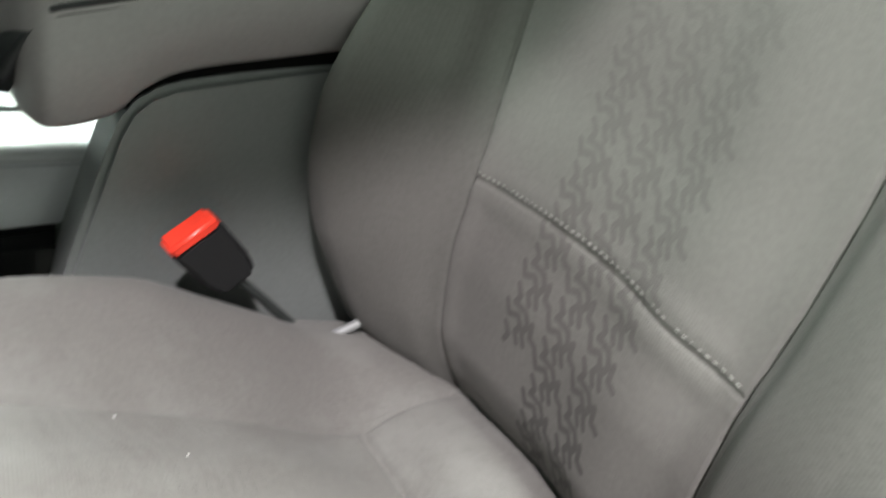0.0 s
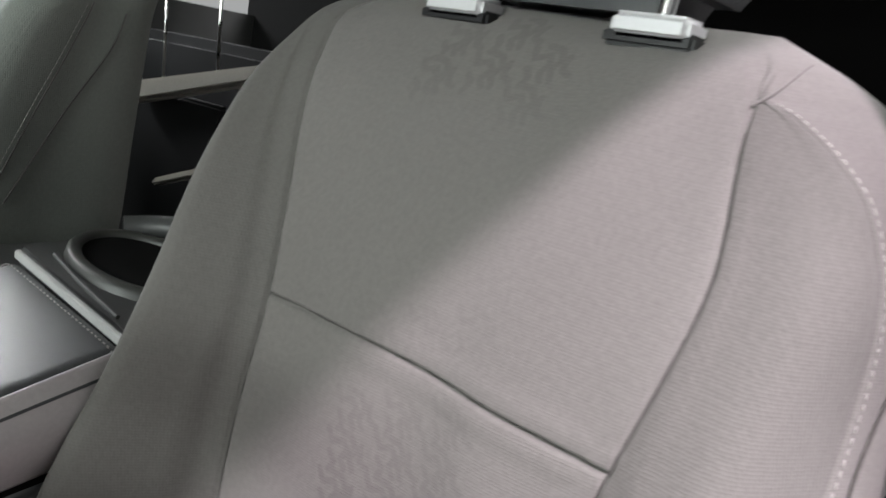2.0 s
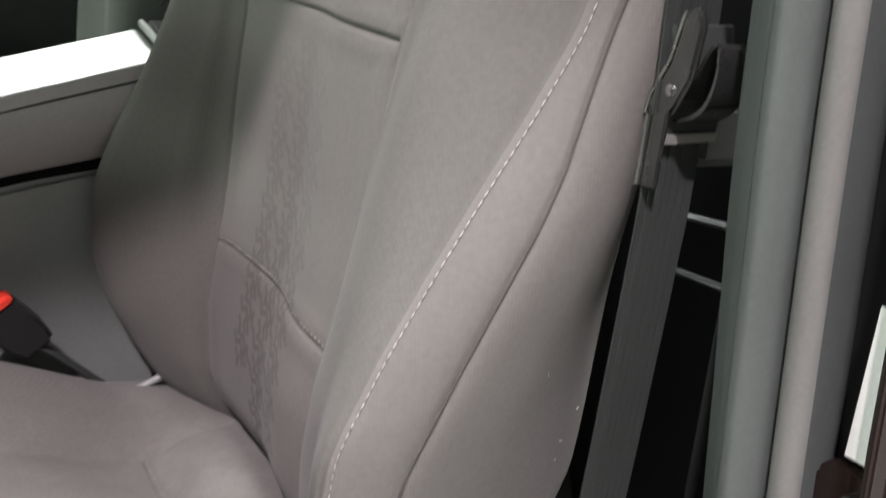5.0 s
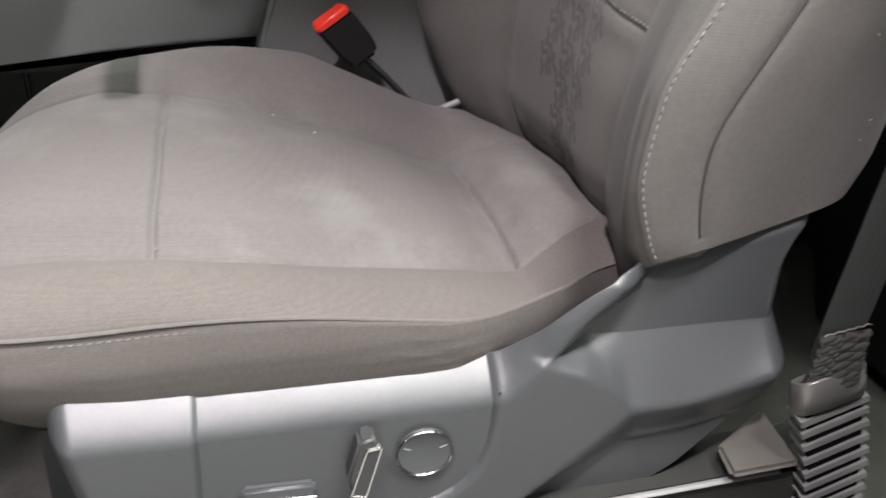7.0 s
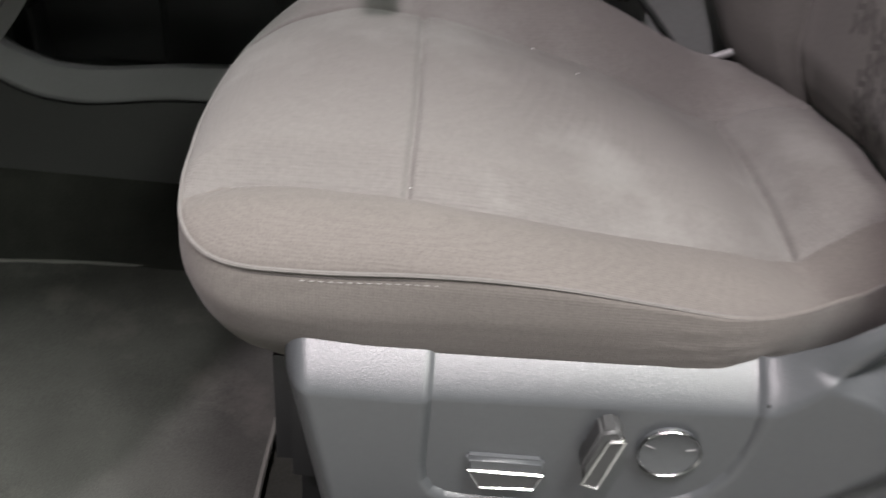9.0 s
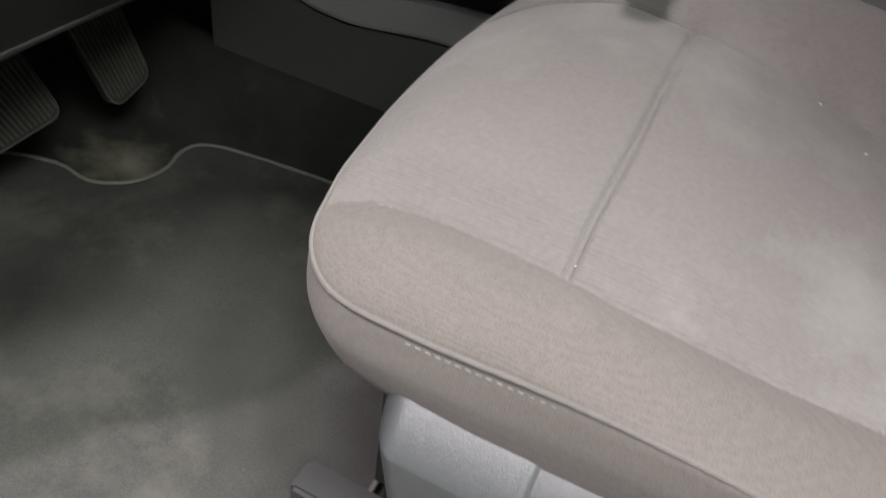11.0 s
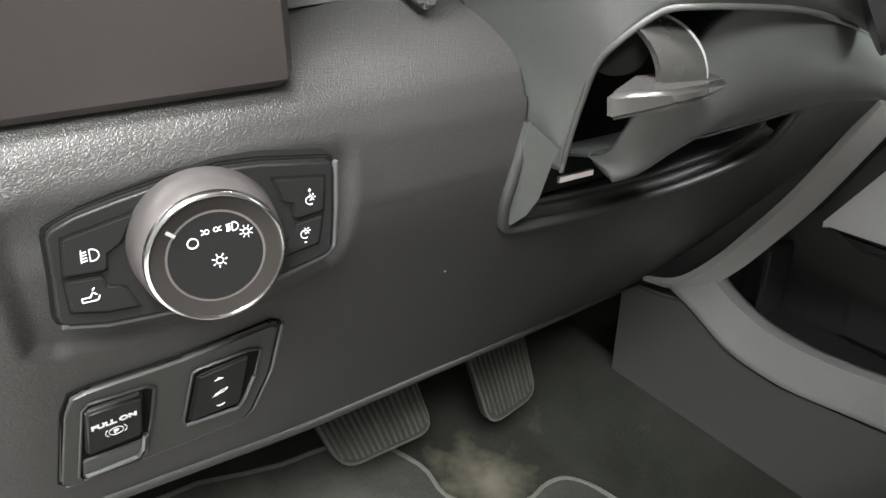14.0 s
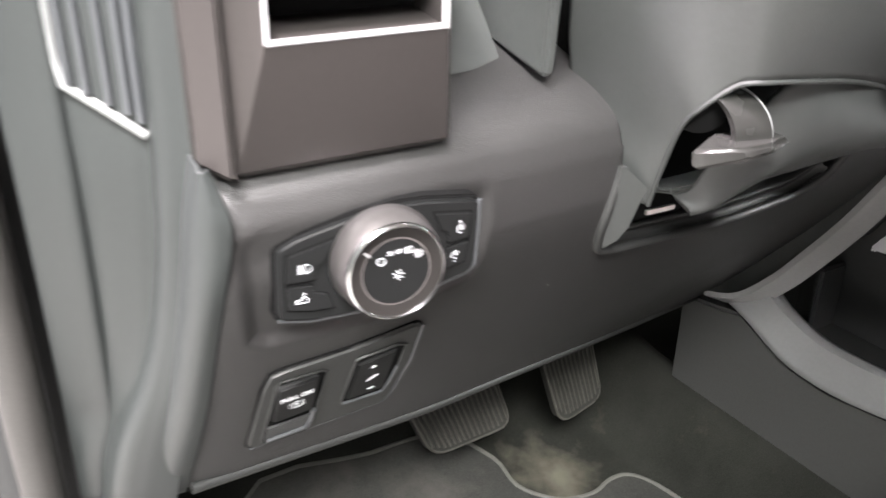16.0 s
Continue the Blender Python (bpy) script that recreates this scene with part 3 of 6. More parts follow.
# cushion
Z_SEAM = [(0, .350), (.05, .357), (.10, .362), (.17, .363), (.22, .360), (.265, .354), (.335, .343), (.40, .330), (.454, .315), (.48, .330), (.50, .342), (.53, .350), (.56, .347), (.59, .330)]
Y_SEAM = [(0, .075), (.031, .086), (.058, .100), (.10, .102), (.136, .100), (.172, .097), (.22, .094), (.265, .096), (.335, .107), (.40, .121), (.454, .142), (.54, .165)]
Z_RIM = [(0, .355), (.057, .389), (.138, .411), (.221, .420), (.288, .415), (.335, .398), (.396, .371), (.434, .357), (.48, .349), (.54, .33), (.59, .29)]
Y_SEAM_IN = [(0, .32), (.06, .358), (.11, .366), (.167, .357), (.24, .353), (.33, .350), (.444, .358), (.54, .365)]
Z_IN = [(0, .365), (.06, .385), (.12, .396), (.167, .396), (.265, .380), (.35, .356), (.444, .324), (.475, .337), (.50, .342), (.53, .341), (.56, .330), (.59, .308)]


def ramp(d, w):
    t = max(0.0, min(1.0, d / w + .5))
    return t * t * (3 - 2 * t)


RIM = [(.585, .104, .326), (.54, .095, .340), (.50, .086, .341), (.455, .066, .338), (.42, .044, .341), (.38, .031, .341), (.33, .029, .344), (.27, .028, .348), (.21, .028, .345), (.15, .028, .338), (.11, .029, .335), (.085, .030, .335),
       (.066, .034, .337), (.051, .043, .341), (.040, .056, .346), (.032, .075, .350), (.026, .10, .352), (.020, .14, .352), (.011, .20, .348), (.006, .274, .346), (.008, .35, .348), (.020, .42, .352), (.040, .46, .356),
       (.080, .486, .362), (.14, .494, .370), (.22, .495, .375), (.30, .494, .366), (.40, .490, .345), (.48, .487, .335), (.54, .48, .32), (.585, .475, .30)]


def cushion_top(x, y):
    zs, zr, zi = (table(t, x) for t in (Z_SEAM, Z_RIM, Z_IN))
    ys, yi = table(Y_SEAM, x), table(Y_SEAM_IN, x)
    puff = table([(0, .014), (.16, .014), (.18, .015), (.25, .017), (.43, .009), (.454, .003), (.48, .010), (.54, .008)], x)
    return table([(.03, zs + .001), (.5 * ys + .02, zs + .005), (ys, zs), (ys + .035, .8 * zs + .2 * zi + puff * .9), (.215, .55 * zs + .45 * zi + puff),
                  (.29, .25 * zs + .75 * zi + puff * .7), (yi, zi), (.5 * yi + .215, .45 * zi + .55 * zr + .004), (.435, zr), (.468, zr - .006), (.50, zr - .016)], y)


NS, NR, ND = 1000, 120, 22
P = np.zeros((NS, NR + ND, 3))
for i in range(NS):
    e = np.array(spline(RIM, i / (NS - 1)))
    c = np.array((min(max(e[0], .16), .585), .25))
    span = math.hypot(c[0] - e[0], c[1] - e[1])
    fwd = abs(c[0] - e[0]) / span
    roll = .034 + .030 * fwd + .02 * ramp(e[1] - .36, .15)
    for j in range(NR):
        r = (j / (NR - 1)) ** .85
        x, y = c + (e[:2] - c) * r
        d = min(1.0, (1 - r) * span / roll)
        z = cushion_top(x, y)
        P[i, ND + NR - 1 - j] = (x, y, e[2] + (z - e[2]) * (1 - (1 - d) ** 2.3) ** (1 / 2.3))
    inn = (c - e[:2]) / span
    for j in range(ND):
        w = 1 - j / ND
        off = table([(0, 0), (.2, -.0015), (.45, .002 + .006 * fwd), (.75, .011 + .020 * fwd), (1, .026 + .035 * fwd)], w)
        P[i, j] = (*(e[:2] + inn * off), e[2] + (.248 - e[2]) * w)
PX, PY, PZ = (P[:, :, k].copy() for k in range(3))
SEAMS = [([(x, table(Y_SEAM, x)) for x in np.linspace(.0, .52, 26)], .0032, .0022), ([(x, table(Y_SEAM_IN, x)) for x in np.linspace(.0, .52, 26)], .0050, .0030),
         ([(.173, .100), (.1725, .18), (.169, .27), (.166, .352)], .0052, .0024), ([(.454, .145), (.452, .22), (.447, .30), (.443, .350)], .0060, .0028)]
topside = np.clip((np.arange(NR + ND)[None, :] - ND - 4) / 26, 0, 1)
for line, deep, wide in SEAMS:
    d = polyline_distance(PX, PY, line)
    P[:, :, 2] -= topside * (deep * np.exp(-(d / wide) ** 2) - .0007 * np.clip((PX - .06) / .05, 0, 1) * np.exp(-((d - .014) / .010) ** 2))
for _ in range(40):
    cx, cy, r, h = rng.uniform(.03, .5), rng.uniform(.05, .48), rng.uniform(.015, .05), rng.uniform(-.0013, .0013)
    P[:, :, 2] += topside * h * np.exp(-((PX - cx) ** 2 + (PY - cy) ** 2) / r**2)
# strained folds low on the outer side near the hinge
for x0, z0, slope in ((.395, .314, .10), (.40, .305, .14), (.37, .322, .05)):
    d = PZ - z0 - slope * (PX - x0)
    P[:, :, 1] += np.where((PY < .09), .0016 * np.exp(-(d / .0022) ** 2) * np.exp(-((PX - x0) / .045) ** 2), 0)
cushion = skin("cushion", P, M_CLOTH, seat, "grey cloth seat cushion, lighter where worn")
cushion.data.materials.append(M_CLOTH_SIDE)
for f in cushion.data.polygons:
    c = f.center
    if c.y < table(Y_SEAM, min(max(c.x, 0), .54)) and (c.x > .028 or c.z < .35):
        f.material_index = 1
piping = [Vector(P[i, ND + 1]) + Vector((0, -.0004, 0)) for i in range(int(NS * .055), int(NS * .90), 4)]
part("piping", sweep(piping, .0015, 6), M_PIPING, seat, "pale stitched piping")
under = [p + Vector((.0004, .0002, -.0036)) for p in piping]
part("seam_groove", sweep(under, .0007, 5), M_SEAM, seat)
SIDE_SEAM = [(.541, .400), (.533, .430), (.530, .462), (.534, .490), (.546, .522), (.563, .562), (.579, .598), (.596, .633), (.611, .667), (.622, .699), (.655, .79), (.68, .86)]
sx, sy, sz = fine[:, side, 0].ravel(), fine[:, side, 1].ravel(), fine[:, side, 2].ravel()
side_path = []
for q in smooth_path([(a, 0, b) for a, b in SIDE_SEAM], 70):
    k = np.argsort((sx - q.x) ** 2 + (sz - q.z) ** 2)[:24]
    side_path.append(Vector((q.x, float(sy[k].mean()) - .0002, q.z)))
side_path = smooth_path(side_path[::5], 60)
part("side_seam", sweep(side_path, .0009, 6), M_SEAM, seat)
top_y, top_z = fine[:, :, 1].ravel(), fine[:, :, 2].ravel()
top_x = fine[:, :, 0].ravel()
top_path = []
for y, z in ((.1145, .931), (.110, .936), (.107, .942), (.105, .949), (.104, .955), (.104, .961)):
    k = np.where((np.abs(top_y - y) < .004) & (np.abs(top_z - z) < .003) & (top_x < .70))[0]
    if len(k):
        top_path.append(Vector((float(top_x[k].mean()) - .0004, y, z)))
part("shoulder_seam", sweep(smooth_path(top_path, 24), .0010, 6), M_PIPING, seat)
tagged(link_part("stitching", stitches([p + Vector((0, -.0006, -.0060)) for p in piping[:70]], .0035, .0022, .0005, (0, 0, 0)), M_THREAD_DULL, seat), kind="stuff")
seam = [Vector((x, y, cushion_top(x, y) - .0022)) for x, y in [(x, table(Y_SEAM, x) - .0035) for x in np.linspace(.06, .50, 50)]]
tagged(link_part("stitching", stitches(seam, .0030, .0022, .0005, (0, 0, .0016)), M_THREAD_DULL, seat), kind="stuff")

# side valance with power controls
RECESS = [(.197, .36), (.300, .36), (.404, .36), (.4065, .290), (.406, .265), (.404, .245), (.399, .226), (.391, .212), (.381, .202), (.368, .194), (.350, .188), (.325, .184), (.292, .181), (.230, .180), (.215, .1815), (.205, .187),
          (.199, .197), (.197, .212)]
UPPER = [(.426, .316), (.445, .331), (.468, .352), (.492, .373), (.505, .387), (.53, .42), (.70, .52), (.70, .20), (.50, .20), (.43, .30)]
LOWER = [(.506, .268), (.538, .2695), (.581, .278), (.622, .291), (.66, .29), (.66, .08), (.38, .08), (.400, .165), (.422, .183), (.457, .215), (.486, .246)]
LOWEST = [(.425, .180), (.461, .216), (.511, .234), (.56, .240), (.598, .252), (.66, .262), (.66, .08), (.38, .08), (.40, .15)]
BAND_TOP = [(.420, .314), (.50, .318), (.604, .322), (.63, .322)]
BAND_LOW = [(.420, .312), (.467, .300), (.487, .286), (.506, .272), (.538, .272), (.581, .281), (.63, .297)]


def inside_depth(x, z, poly):
    """Signed distance inside a polygon (positive inside)."""
    d, hit = 9.0, False
    for (ax, az), (bx, bz) in zip(poly, poly[1:] + poly[:1]):
        dx, dz = bx - ax, bz - az
        t = max(0.0, min(1.0, ((x - ax) * dx + (z - az) * dz) / (dx * dx + dz * dz)))
        d = min(d, math.hypot(x - ax - t * dx, z - az - t * dz))
        if (az > z) != (bz > z) and x < (bx - ax) * (z - az) / (bz - az) + ax:
            hit = not hit
    return d if hit else -d


V_TOP = [(.10, .293), (.19, .294), (.30, .299), (.395, .3035), (.410, .308), (.431, .325), (.452, .346), (.477, .366), (.49, .373), (.51, .379), (.53, .387), (.58, .404), (.62, .417), (.66, .424)]
V_LOW = [(.10, .13), (.40, .13), (.46, .152), (.55, .190), (.595, .236), (.615, .262), (.66, .30)]
V_TUCK = [(.44, .42), (.47, .372), (.49, .366), (.51, .369), (.53, .378), (.58, .394), (.63, .410), (.66, .42)]


def valance_back(w):
    return .634 + .018 * ramp(w - .80, .40)


def valance(u, v):
    w = v
    x_front, x_back = .104 + .030 * (1 - w), valance_back(w)
    x = x_front + u * (x_back - x_front)
    z0, z1 = table(V_LOW, x), table(V_TOP, x)
    z = z0 + (z1 - z0) * w
    y = .012
    y += .0045 * ramp(inside_depth(x, z, RECESS) - .001, .005)
    y += .013 * ramp(inside_depth(x, z, LOWER) - .013, .032)
    y += .005 * ramp(inside_depth(x, z, LOWEST) - .003, .010)
    zt, zb = table(BAND_TOP, x), table(BAND_LOW, x)
    if x > .42 and z > zb:
        # raised band below a recessed triangle, bounded above by a soft crest
        rise = min(1, (z - zb) / max(zt - zb, .004))
        y += (.031 * rise + .004 * min(1, max(0, z - zt) / .06)) * ramp(inside_depth(x, z, UPPER) - .012, .028) * ramp(x - .447, .060)
    y -= .006 * ramp(x - .47, .10)
    e = (z1 - z) / .026
    if e < 1:
        y += .026 * (1 - e) ** 1.25 * (1 - ramp(x - .425, .05))
    e = (z1 - z) / .022
    if e < 1:
        y += .013 * (1 - e) * ramp(x - .425, .05)
    y += .9 * max(0, z - table(V_TUCK, x)) * ramp(x - .48, .03)
    e = (x - x_front) / .016
    if e < 1:
        y += .022 * (1 - e) ** 2
    e = (x_back - x) / .020
    if e < 1:
        y += .024 * (1 - e) ** 2
    return (x, y, z)


v, f = grid(valance, 320, 190)
val = link_part("side_valance", mesh_of("side_valance", v, f), M_TRIM, seat, "grey plastic seat side cover")
val.modifiers.new("thick", "SOLIDIFY").thickness = .003
for x, w0 in ((.1965, .52), (.189, .72), (.4045, .45)):
    pts = []
    for w in np.linspace(w0, 1.0, 16):
        xf = .104 + .030 * (1 - w)
        pts.append(Vector(valance((x - xf) / (valance_back(w) - xf), w)) + Vector((0, -.0003, 0)))
    part("joint", sweep(pts, .0007, 5), M_GAP, seat)
rim = smooth_path([(a, .0132, b) for a, b in RECESS[3:]] + [(.1965, .0132, .262)], 90)
part("joint", sweep(rim, .0006, 5), M_GAP, seat)
# recess controls
fore = part("seat_switch", slab([(.2265, .0185, .2255), (.2775, .0185, .2265), (.2785, .0185, .214), (.2735, .0185, .2010), (.2375, .0185, .1985), (.2285, .0185, .213)], (0, -.0105, 0), .0025, 3), M_TRIM, seat, "grey fore-aft seat switch with chrome rim")


def outline_loop(points, radius, parent, n=6):
    path = []
    for a, b in zip(points, points[1:] + points[:1]):
        path += [Vector(a).lerp(Vector(b), k / n) for k in range(n)]
    return part("chrome_rim", sweep(path, radius, 6, closed=True, up=(0, 1, 0)), M_CHROME, parent, "thin chrome rim")


part("switch_face", slab([(.2300, .0095, .2140), (.2770, .0095, .2148), (.2725, .0095, .2022), (.2385, .0095, .2000)], (0, -.0026, 0), .0006), M_TRIM_DARK, fore, "dark switch face")
outline_loop([(.2295, .0070, .2148), (.2775, .0070, .2156), (.2728, .0070, .2015), (.2382, .0070, .1993)], .0010, fore)
tilt = part("recline_switch", slab([(.306, .0185, .268), (.316, .0185, .271), (.3225, .0185, .262), (.3125, .0185, .2175), (.3025, .0185, .220), (.2985, .0185, .236)], (0, -.020, 0), .0022, 3), M_TRIM_DARK, seat, "black recline switch with chrome rim")
outline_loop([(.3115, -.0018, .2605), (.3215, -.0018, .2625), (.3115, -.0018, .2185), (.3015, -.0018, .2215)], .0010, tilt)
part("chrome_cap", slab([(.3115, .0005, .2630), (.3205, .0005, .2650), (.3218, .0005, .2615), (.3122, .0005, .2598)], (0, -.0024, 0), .0006), M_CHROME, tilt)
lum_m = Matrix.Translation((.3545, .0175, .2440)) @ pose(0, 0, 0, 0, 0, -90) @ Matrix.Scale(1.05, 4)
lum = part("lumbar_control", lathe([(0, .0185), (.005, .0185), (.0078, .0180), (.0074, .0150), (.0066, .009), (.0064, .0005)], lum_m, 56), M_TRIM, seat, "round grey lumbar control with thin chrome ring")
part("chrome_ring", lathe([(.0070, .0197), (.0086, .0196), (.0092, .0190), (.0086, .0182), (.0070, .0181), (.0070, .0197)], lum_m, 56, False), M_CHROME, lum)
for k in (20, 160):
    a = radians(k)
    part("pad_mark", sweep([(.3545 + .0168 * math.cos(a), .0094, .2440 + .0168 * math.sin(a)), (.3545 + .0110 * math.cos(a), .0100, .2440 + .0090 * math.sin(a))], .0005, 5), M_RAIL, lum)
# inner frame and rails under the cushion
part("cushion_pan", block((.09, .05, .13), (.60, .47, .262), .015), M_BLACK, seat)
part("hinge_cover", slab([(.47, .468, .30), (.66, .468, .30), (.68, .468, .46), (.56, .468, .42)], (0, .012, 0), .004), M_BLACK, seat)
part("frame_rod", sweep([(.444, .45, .3455), (.486, .45, .364)], .0045, 8), M_RAIL, seat, "bare grey hinge rod")
for y in (.10, .41):
    part("seat_rail", block((-.01, y, -.03), (.62, y + .035, .005), .004), M_TRIM_DARK, seat)
    part("rail_upright", block((.10, y + .004, .0), (.56, y + .03, .14), .004), M_BLACK, seat)
part("track_cover", slab([(.38, .004, -.03), (.70, .004, -.03), (.70, .004, .200), (.38, .004, .172)], (0, .055, 0), .004, 2), M_TRACK, seat, "dark seat track cover")
# pale strip draws the highlight along the cover's upper edge
part("track_strip", sweep([(.38, .002, .174), (.55, .002, .188), (.645, .002, .197)], .0032, 8, .6), M_RAIL, seat, "pale strip painted as the ledge's highlight")
part("track_end_cap", slab([(.598, .022, .206), (.596, -.008, .202), (.655, -.008, .208), (.658, .058, .210)], (0, 0, .006), .003, 2), M_BRACKET, seat, "brownish plastic end cap")
# headrest
head = part("headrest", slab([(.668, .190, .980), (.668, .360, .980), (.672, .385, 1.02), (.665, .385, 1.18), (.665, .165, 1.18), (.672, .165, 1.02)], (.10, 0, 0), .018, 4), M_LEATHER, seat, "black vinyl headrest underside")
for y0, y1 in ((.172, .228), (.336, .392)):
    part("headrest_guide", block((.657, y0, .962), (.690, y1, .978), .004, 3), M_SILVER, seat, "silver headrest guide")
    part("headrest_guide_base", block((.661, y0 - .004, .956), (.70, y1 + .006, .968), .003), M_BLACK, seat)
    part("headrest_post", sweep([(.675, (y0 + y1) / 2, .95), (.69, (y0 + y1) / 2, 1.04)], .006, 12), M_CHROME, seat)


# ---- cabin shell ----
def structure(name, bm, material, label):
    return tagged(part(name, bm, material, None), label, name.split("_")[0], kind="structure")


structure("ground", block((-30, -30, -.62), (30, 30, -.60)), M_CONCRETE, "grey concrete hall floor under the truck")


def carpet(u, v):
    x = -.86 + 2.3 * u
    y = -.13 + .73 * v
    z = -.042
    z += .112 * ramp(y - .545, .075)
    if x < -.60:
        z += .9 * (-.60 - x) + .02
    elif x < -.50:
        z += .2 * (-.50 - x) ** 2 / .1
    return (x, y, z + .0015 * noise.noise(Vector((x * 30, y * 30, 0))))


v, f = grid(carpet, 150, 60)
fl = link_part("floor", mesh_of("floor", v, f), M_CARPET)
tagged(fl, "black carpet over the footwell and tunnel side", "floor", kind="structure")
fl.modifiers.new("thick", "SOLIDIFY").thickness = -.01
# rear wall takes the gap black, so its shade is in the colour
structure("wall_rear", merge(block((1.50, -.10, -.2), (1.54, 1.75, 1.06)), block((1.50, -.10, 1.06), (1.54, 1.15, 1.40))), M_GAP, "cab rear wall coloured near black for its shade")
structure("wall_front", block((-.90, -.13, -.05), (-.88, 1.75, .60)), M_CARPET, "dark firewall behind the pedals")
structure("floor_passenger", block((-.86, .60, -.06), (1.5, 1.75, -.04)), M_CARPET, "black carpet on the passenger side")
structure("wall_passenger", block((-.60, 1.72, -.10), (1.5, 1.76, .972)), M_RUBBER, "dark passenger door trim")
structure("ceiling", block((-.35, -.085, 1.375), (1.52, 1.76, 1.42), .01), M_HEAD, "light roof lining")
structure("trim_roof_rail", block((-.40, -.125, 1.365), (1.52, -.085, 1.43), .012), M_BODY, "dark painted roof side rail")
structure("wall_sill", slab([(-.55, -.13, -.18), (.74, -.13, -.18), (.74, -.13, -.02), (-.55, -.13, -.02)], (0, -.09, 0), .015), M_TRIM_DARK, "dark door sill cover")

# floor mat with pedal notch
mat = thing("floor_mat", "dusty grey carpet floor mat with a pedal notch", "floor mat")
edge = [(.046, .03), (.042, .20), (.038, .36), (.02, .43), (-.06, .515), (-.16, .525), (-.28, .518), (-.36, .508), (-.405, .500), (-.435, .482), (-.440, .455),
        (-.432, .425), (-.436, .395), (-.452, .368), (-.490, .346), (-.545, .346), (-.60, .30), (-.61, .20), (-.60, .02), (-.30, -.02), (.0, -.02)]
rim = []
for i in range(len(edge)):
    rim += [Vector((*spline([edge[(i + k) % len(edge)] for k in (-1, 0, 1, 2)], (1 + q / 4) / 3), -.0335)) for q in range(4)]
def mat_z(x):
    return -.0335 + (.22 * (-.50 - x) ** 2 / .1 if x < -.50 else 0)
for p in rim:
    p.z = mat_z(p.x) + .002
bm = bmesh.new()
ring = [bm.verts.new(p) for p in rim]
face = bm.faces.new(ring)
bmesh.ops.triangulate(bm, faces=[face])
bmesh.ops.subdivide_edges(bm, edges=bm.edges, cuts=3, use_grid_fill=True)
for q in bm.verts:
    q.co.z = mat_z(q.co.x) + .0025 + .0016 * noise.noise(Vector((q.co.x * 22, q.co.y * 22, 3)))
made = bmesh.ops.extrude_face_region(bm, geom=list(bm.faces))["geom"]
bmesh.ops.translate(bm, vec=(0, 0, -.008), verts=[g for g in made if isinstance(g, bmesh.types.BMVert)])
part("mat_carpet", bm, M_MAT, mat)
part("binding", sweep(rim, .0030, 6, closed=True), M_BINDING, mat, "stitched grey edge binding")
pad = [(-.62, .118), (-.50, .128), (-.43, .124), (-.392, .098), (-.375, .060), (-.374, .005), (-.40, -.01), (-.62, -.01)]
padz = -.026
hp = part("heel_pad", slab([(x, y, padz) for x, y in pad], (0, 0, .004), .0015), M_RUBBER, mat, "ribbed rubber heel pad")
part("pad_lip", sweep([(x, y, padz + .005) for x, y in pad], .004, 6, closed=True), M_RUBBER, hp)
for k in range(9):
    part("rib", block((-.60 + k * .024, .005, padz + .003), (-.588 + k * .024, .098, padz + .008), .002), M_RUBBER, hp)


# ---- pedals ----
def pedal(name, corners, push, label, ribs, mat_):
    t = thing(name, label, "pedal")
    a, b, c, d = [Vector(p) for p in corners]
    # outline with broad rounded lower corners
    outline = []
    for p, before, after, r in ((a, d, b, .020), (b, a, c, .018), (c, b, d, .006), (d, c, a, .006)):
        p0, p1 = p + (before - p).normalized() * r, p + (after - p).normalized() * r
        outline += [p0.lerp(p, k / 5).lerp(p.lerp(p1, k / 5), k / 5) for k in range(6)]
    part("pedal_plate", slab(outline, push, .0022, 2), mat_, t)
    part("rim", sweep([q + Vector(push) * .12 for q in outline], .0021, 8, closed=True), M_PEDAL_RIB, t, "rubbed shiny rim")
    n = Vector(push).normalized()
    for k in range(ribs):
        u = (k + .7) / (ribs + .4)
        p, q = a.lerp(b, u), d.lerp(c, u)
        side = min(u, 1 - u)
        p, q = p.lerp(q, .05 + .10 * max(0, 1 - side / .18)), p.lerp(q, .95)
        part("rib", ribbon([p - n * .0006, q - n * .0006], (b - a).normalized() * (.36 * (b - a).length / ribs), n * .0030), M_PEDAL_RIB, t)
    top, bot = (d + c) / 2, (a + b) / 2
    part("pedal_arm", sweep([top.lerp(bot, .35) + n * .008, top + n * .05 + Vector((-.03, 0, .02)), top + Vector((-.10, 0, .16)), top + Vector((-.16, 0, .32))], .010, 8), M_BLACK, t)
    return t


pedal("brake_pedal", [(-.452, .200, .104), (-.452, .302, .108), (-.486, .292, .175), (-.486, .178, .172)], (-.014, 0, -.008),
      "wide black rubber brake pedal with vertical ribs", 16, M_PEDAL)
pedal("accelerator_pedal", [(-.475, .396, .056), (-.478, .462, .072), (-.515, .452, .185), (-.515, .374, .185)], (-.014, 0, -.006),
      "narrow black rubber accelerator pedal with ribs", 11, M_PEDAL)

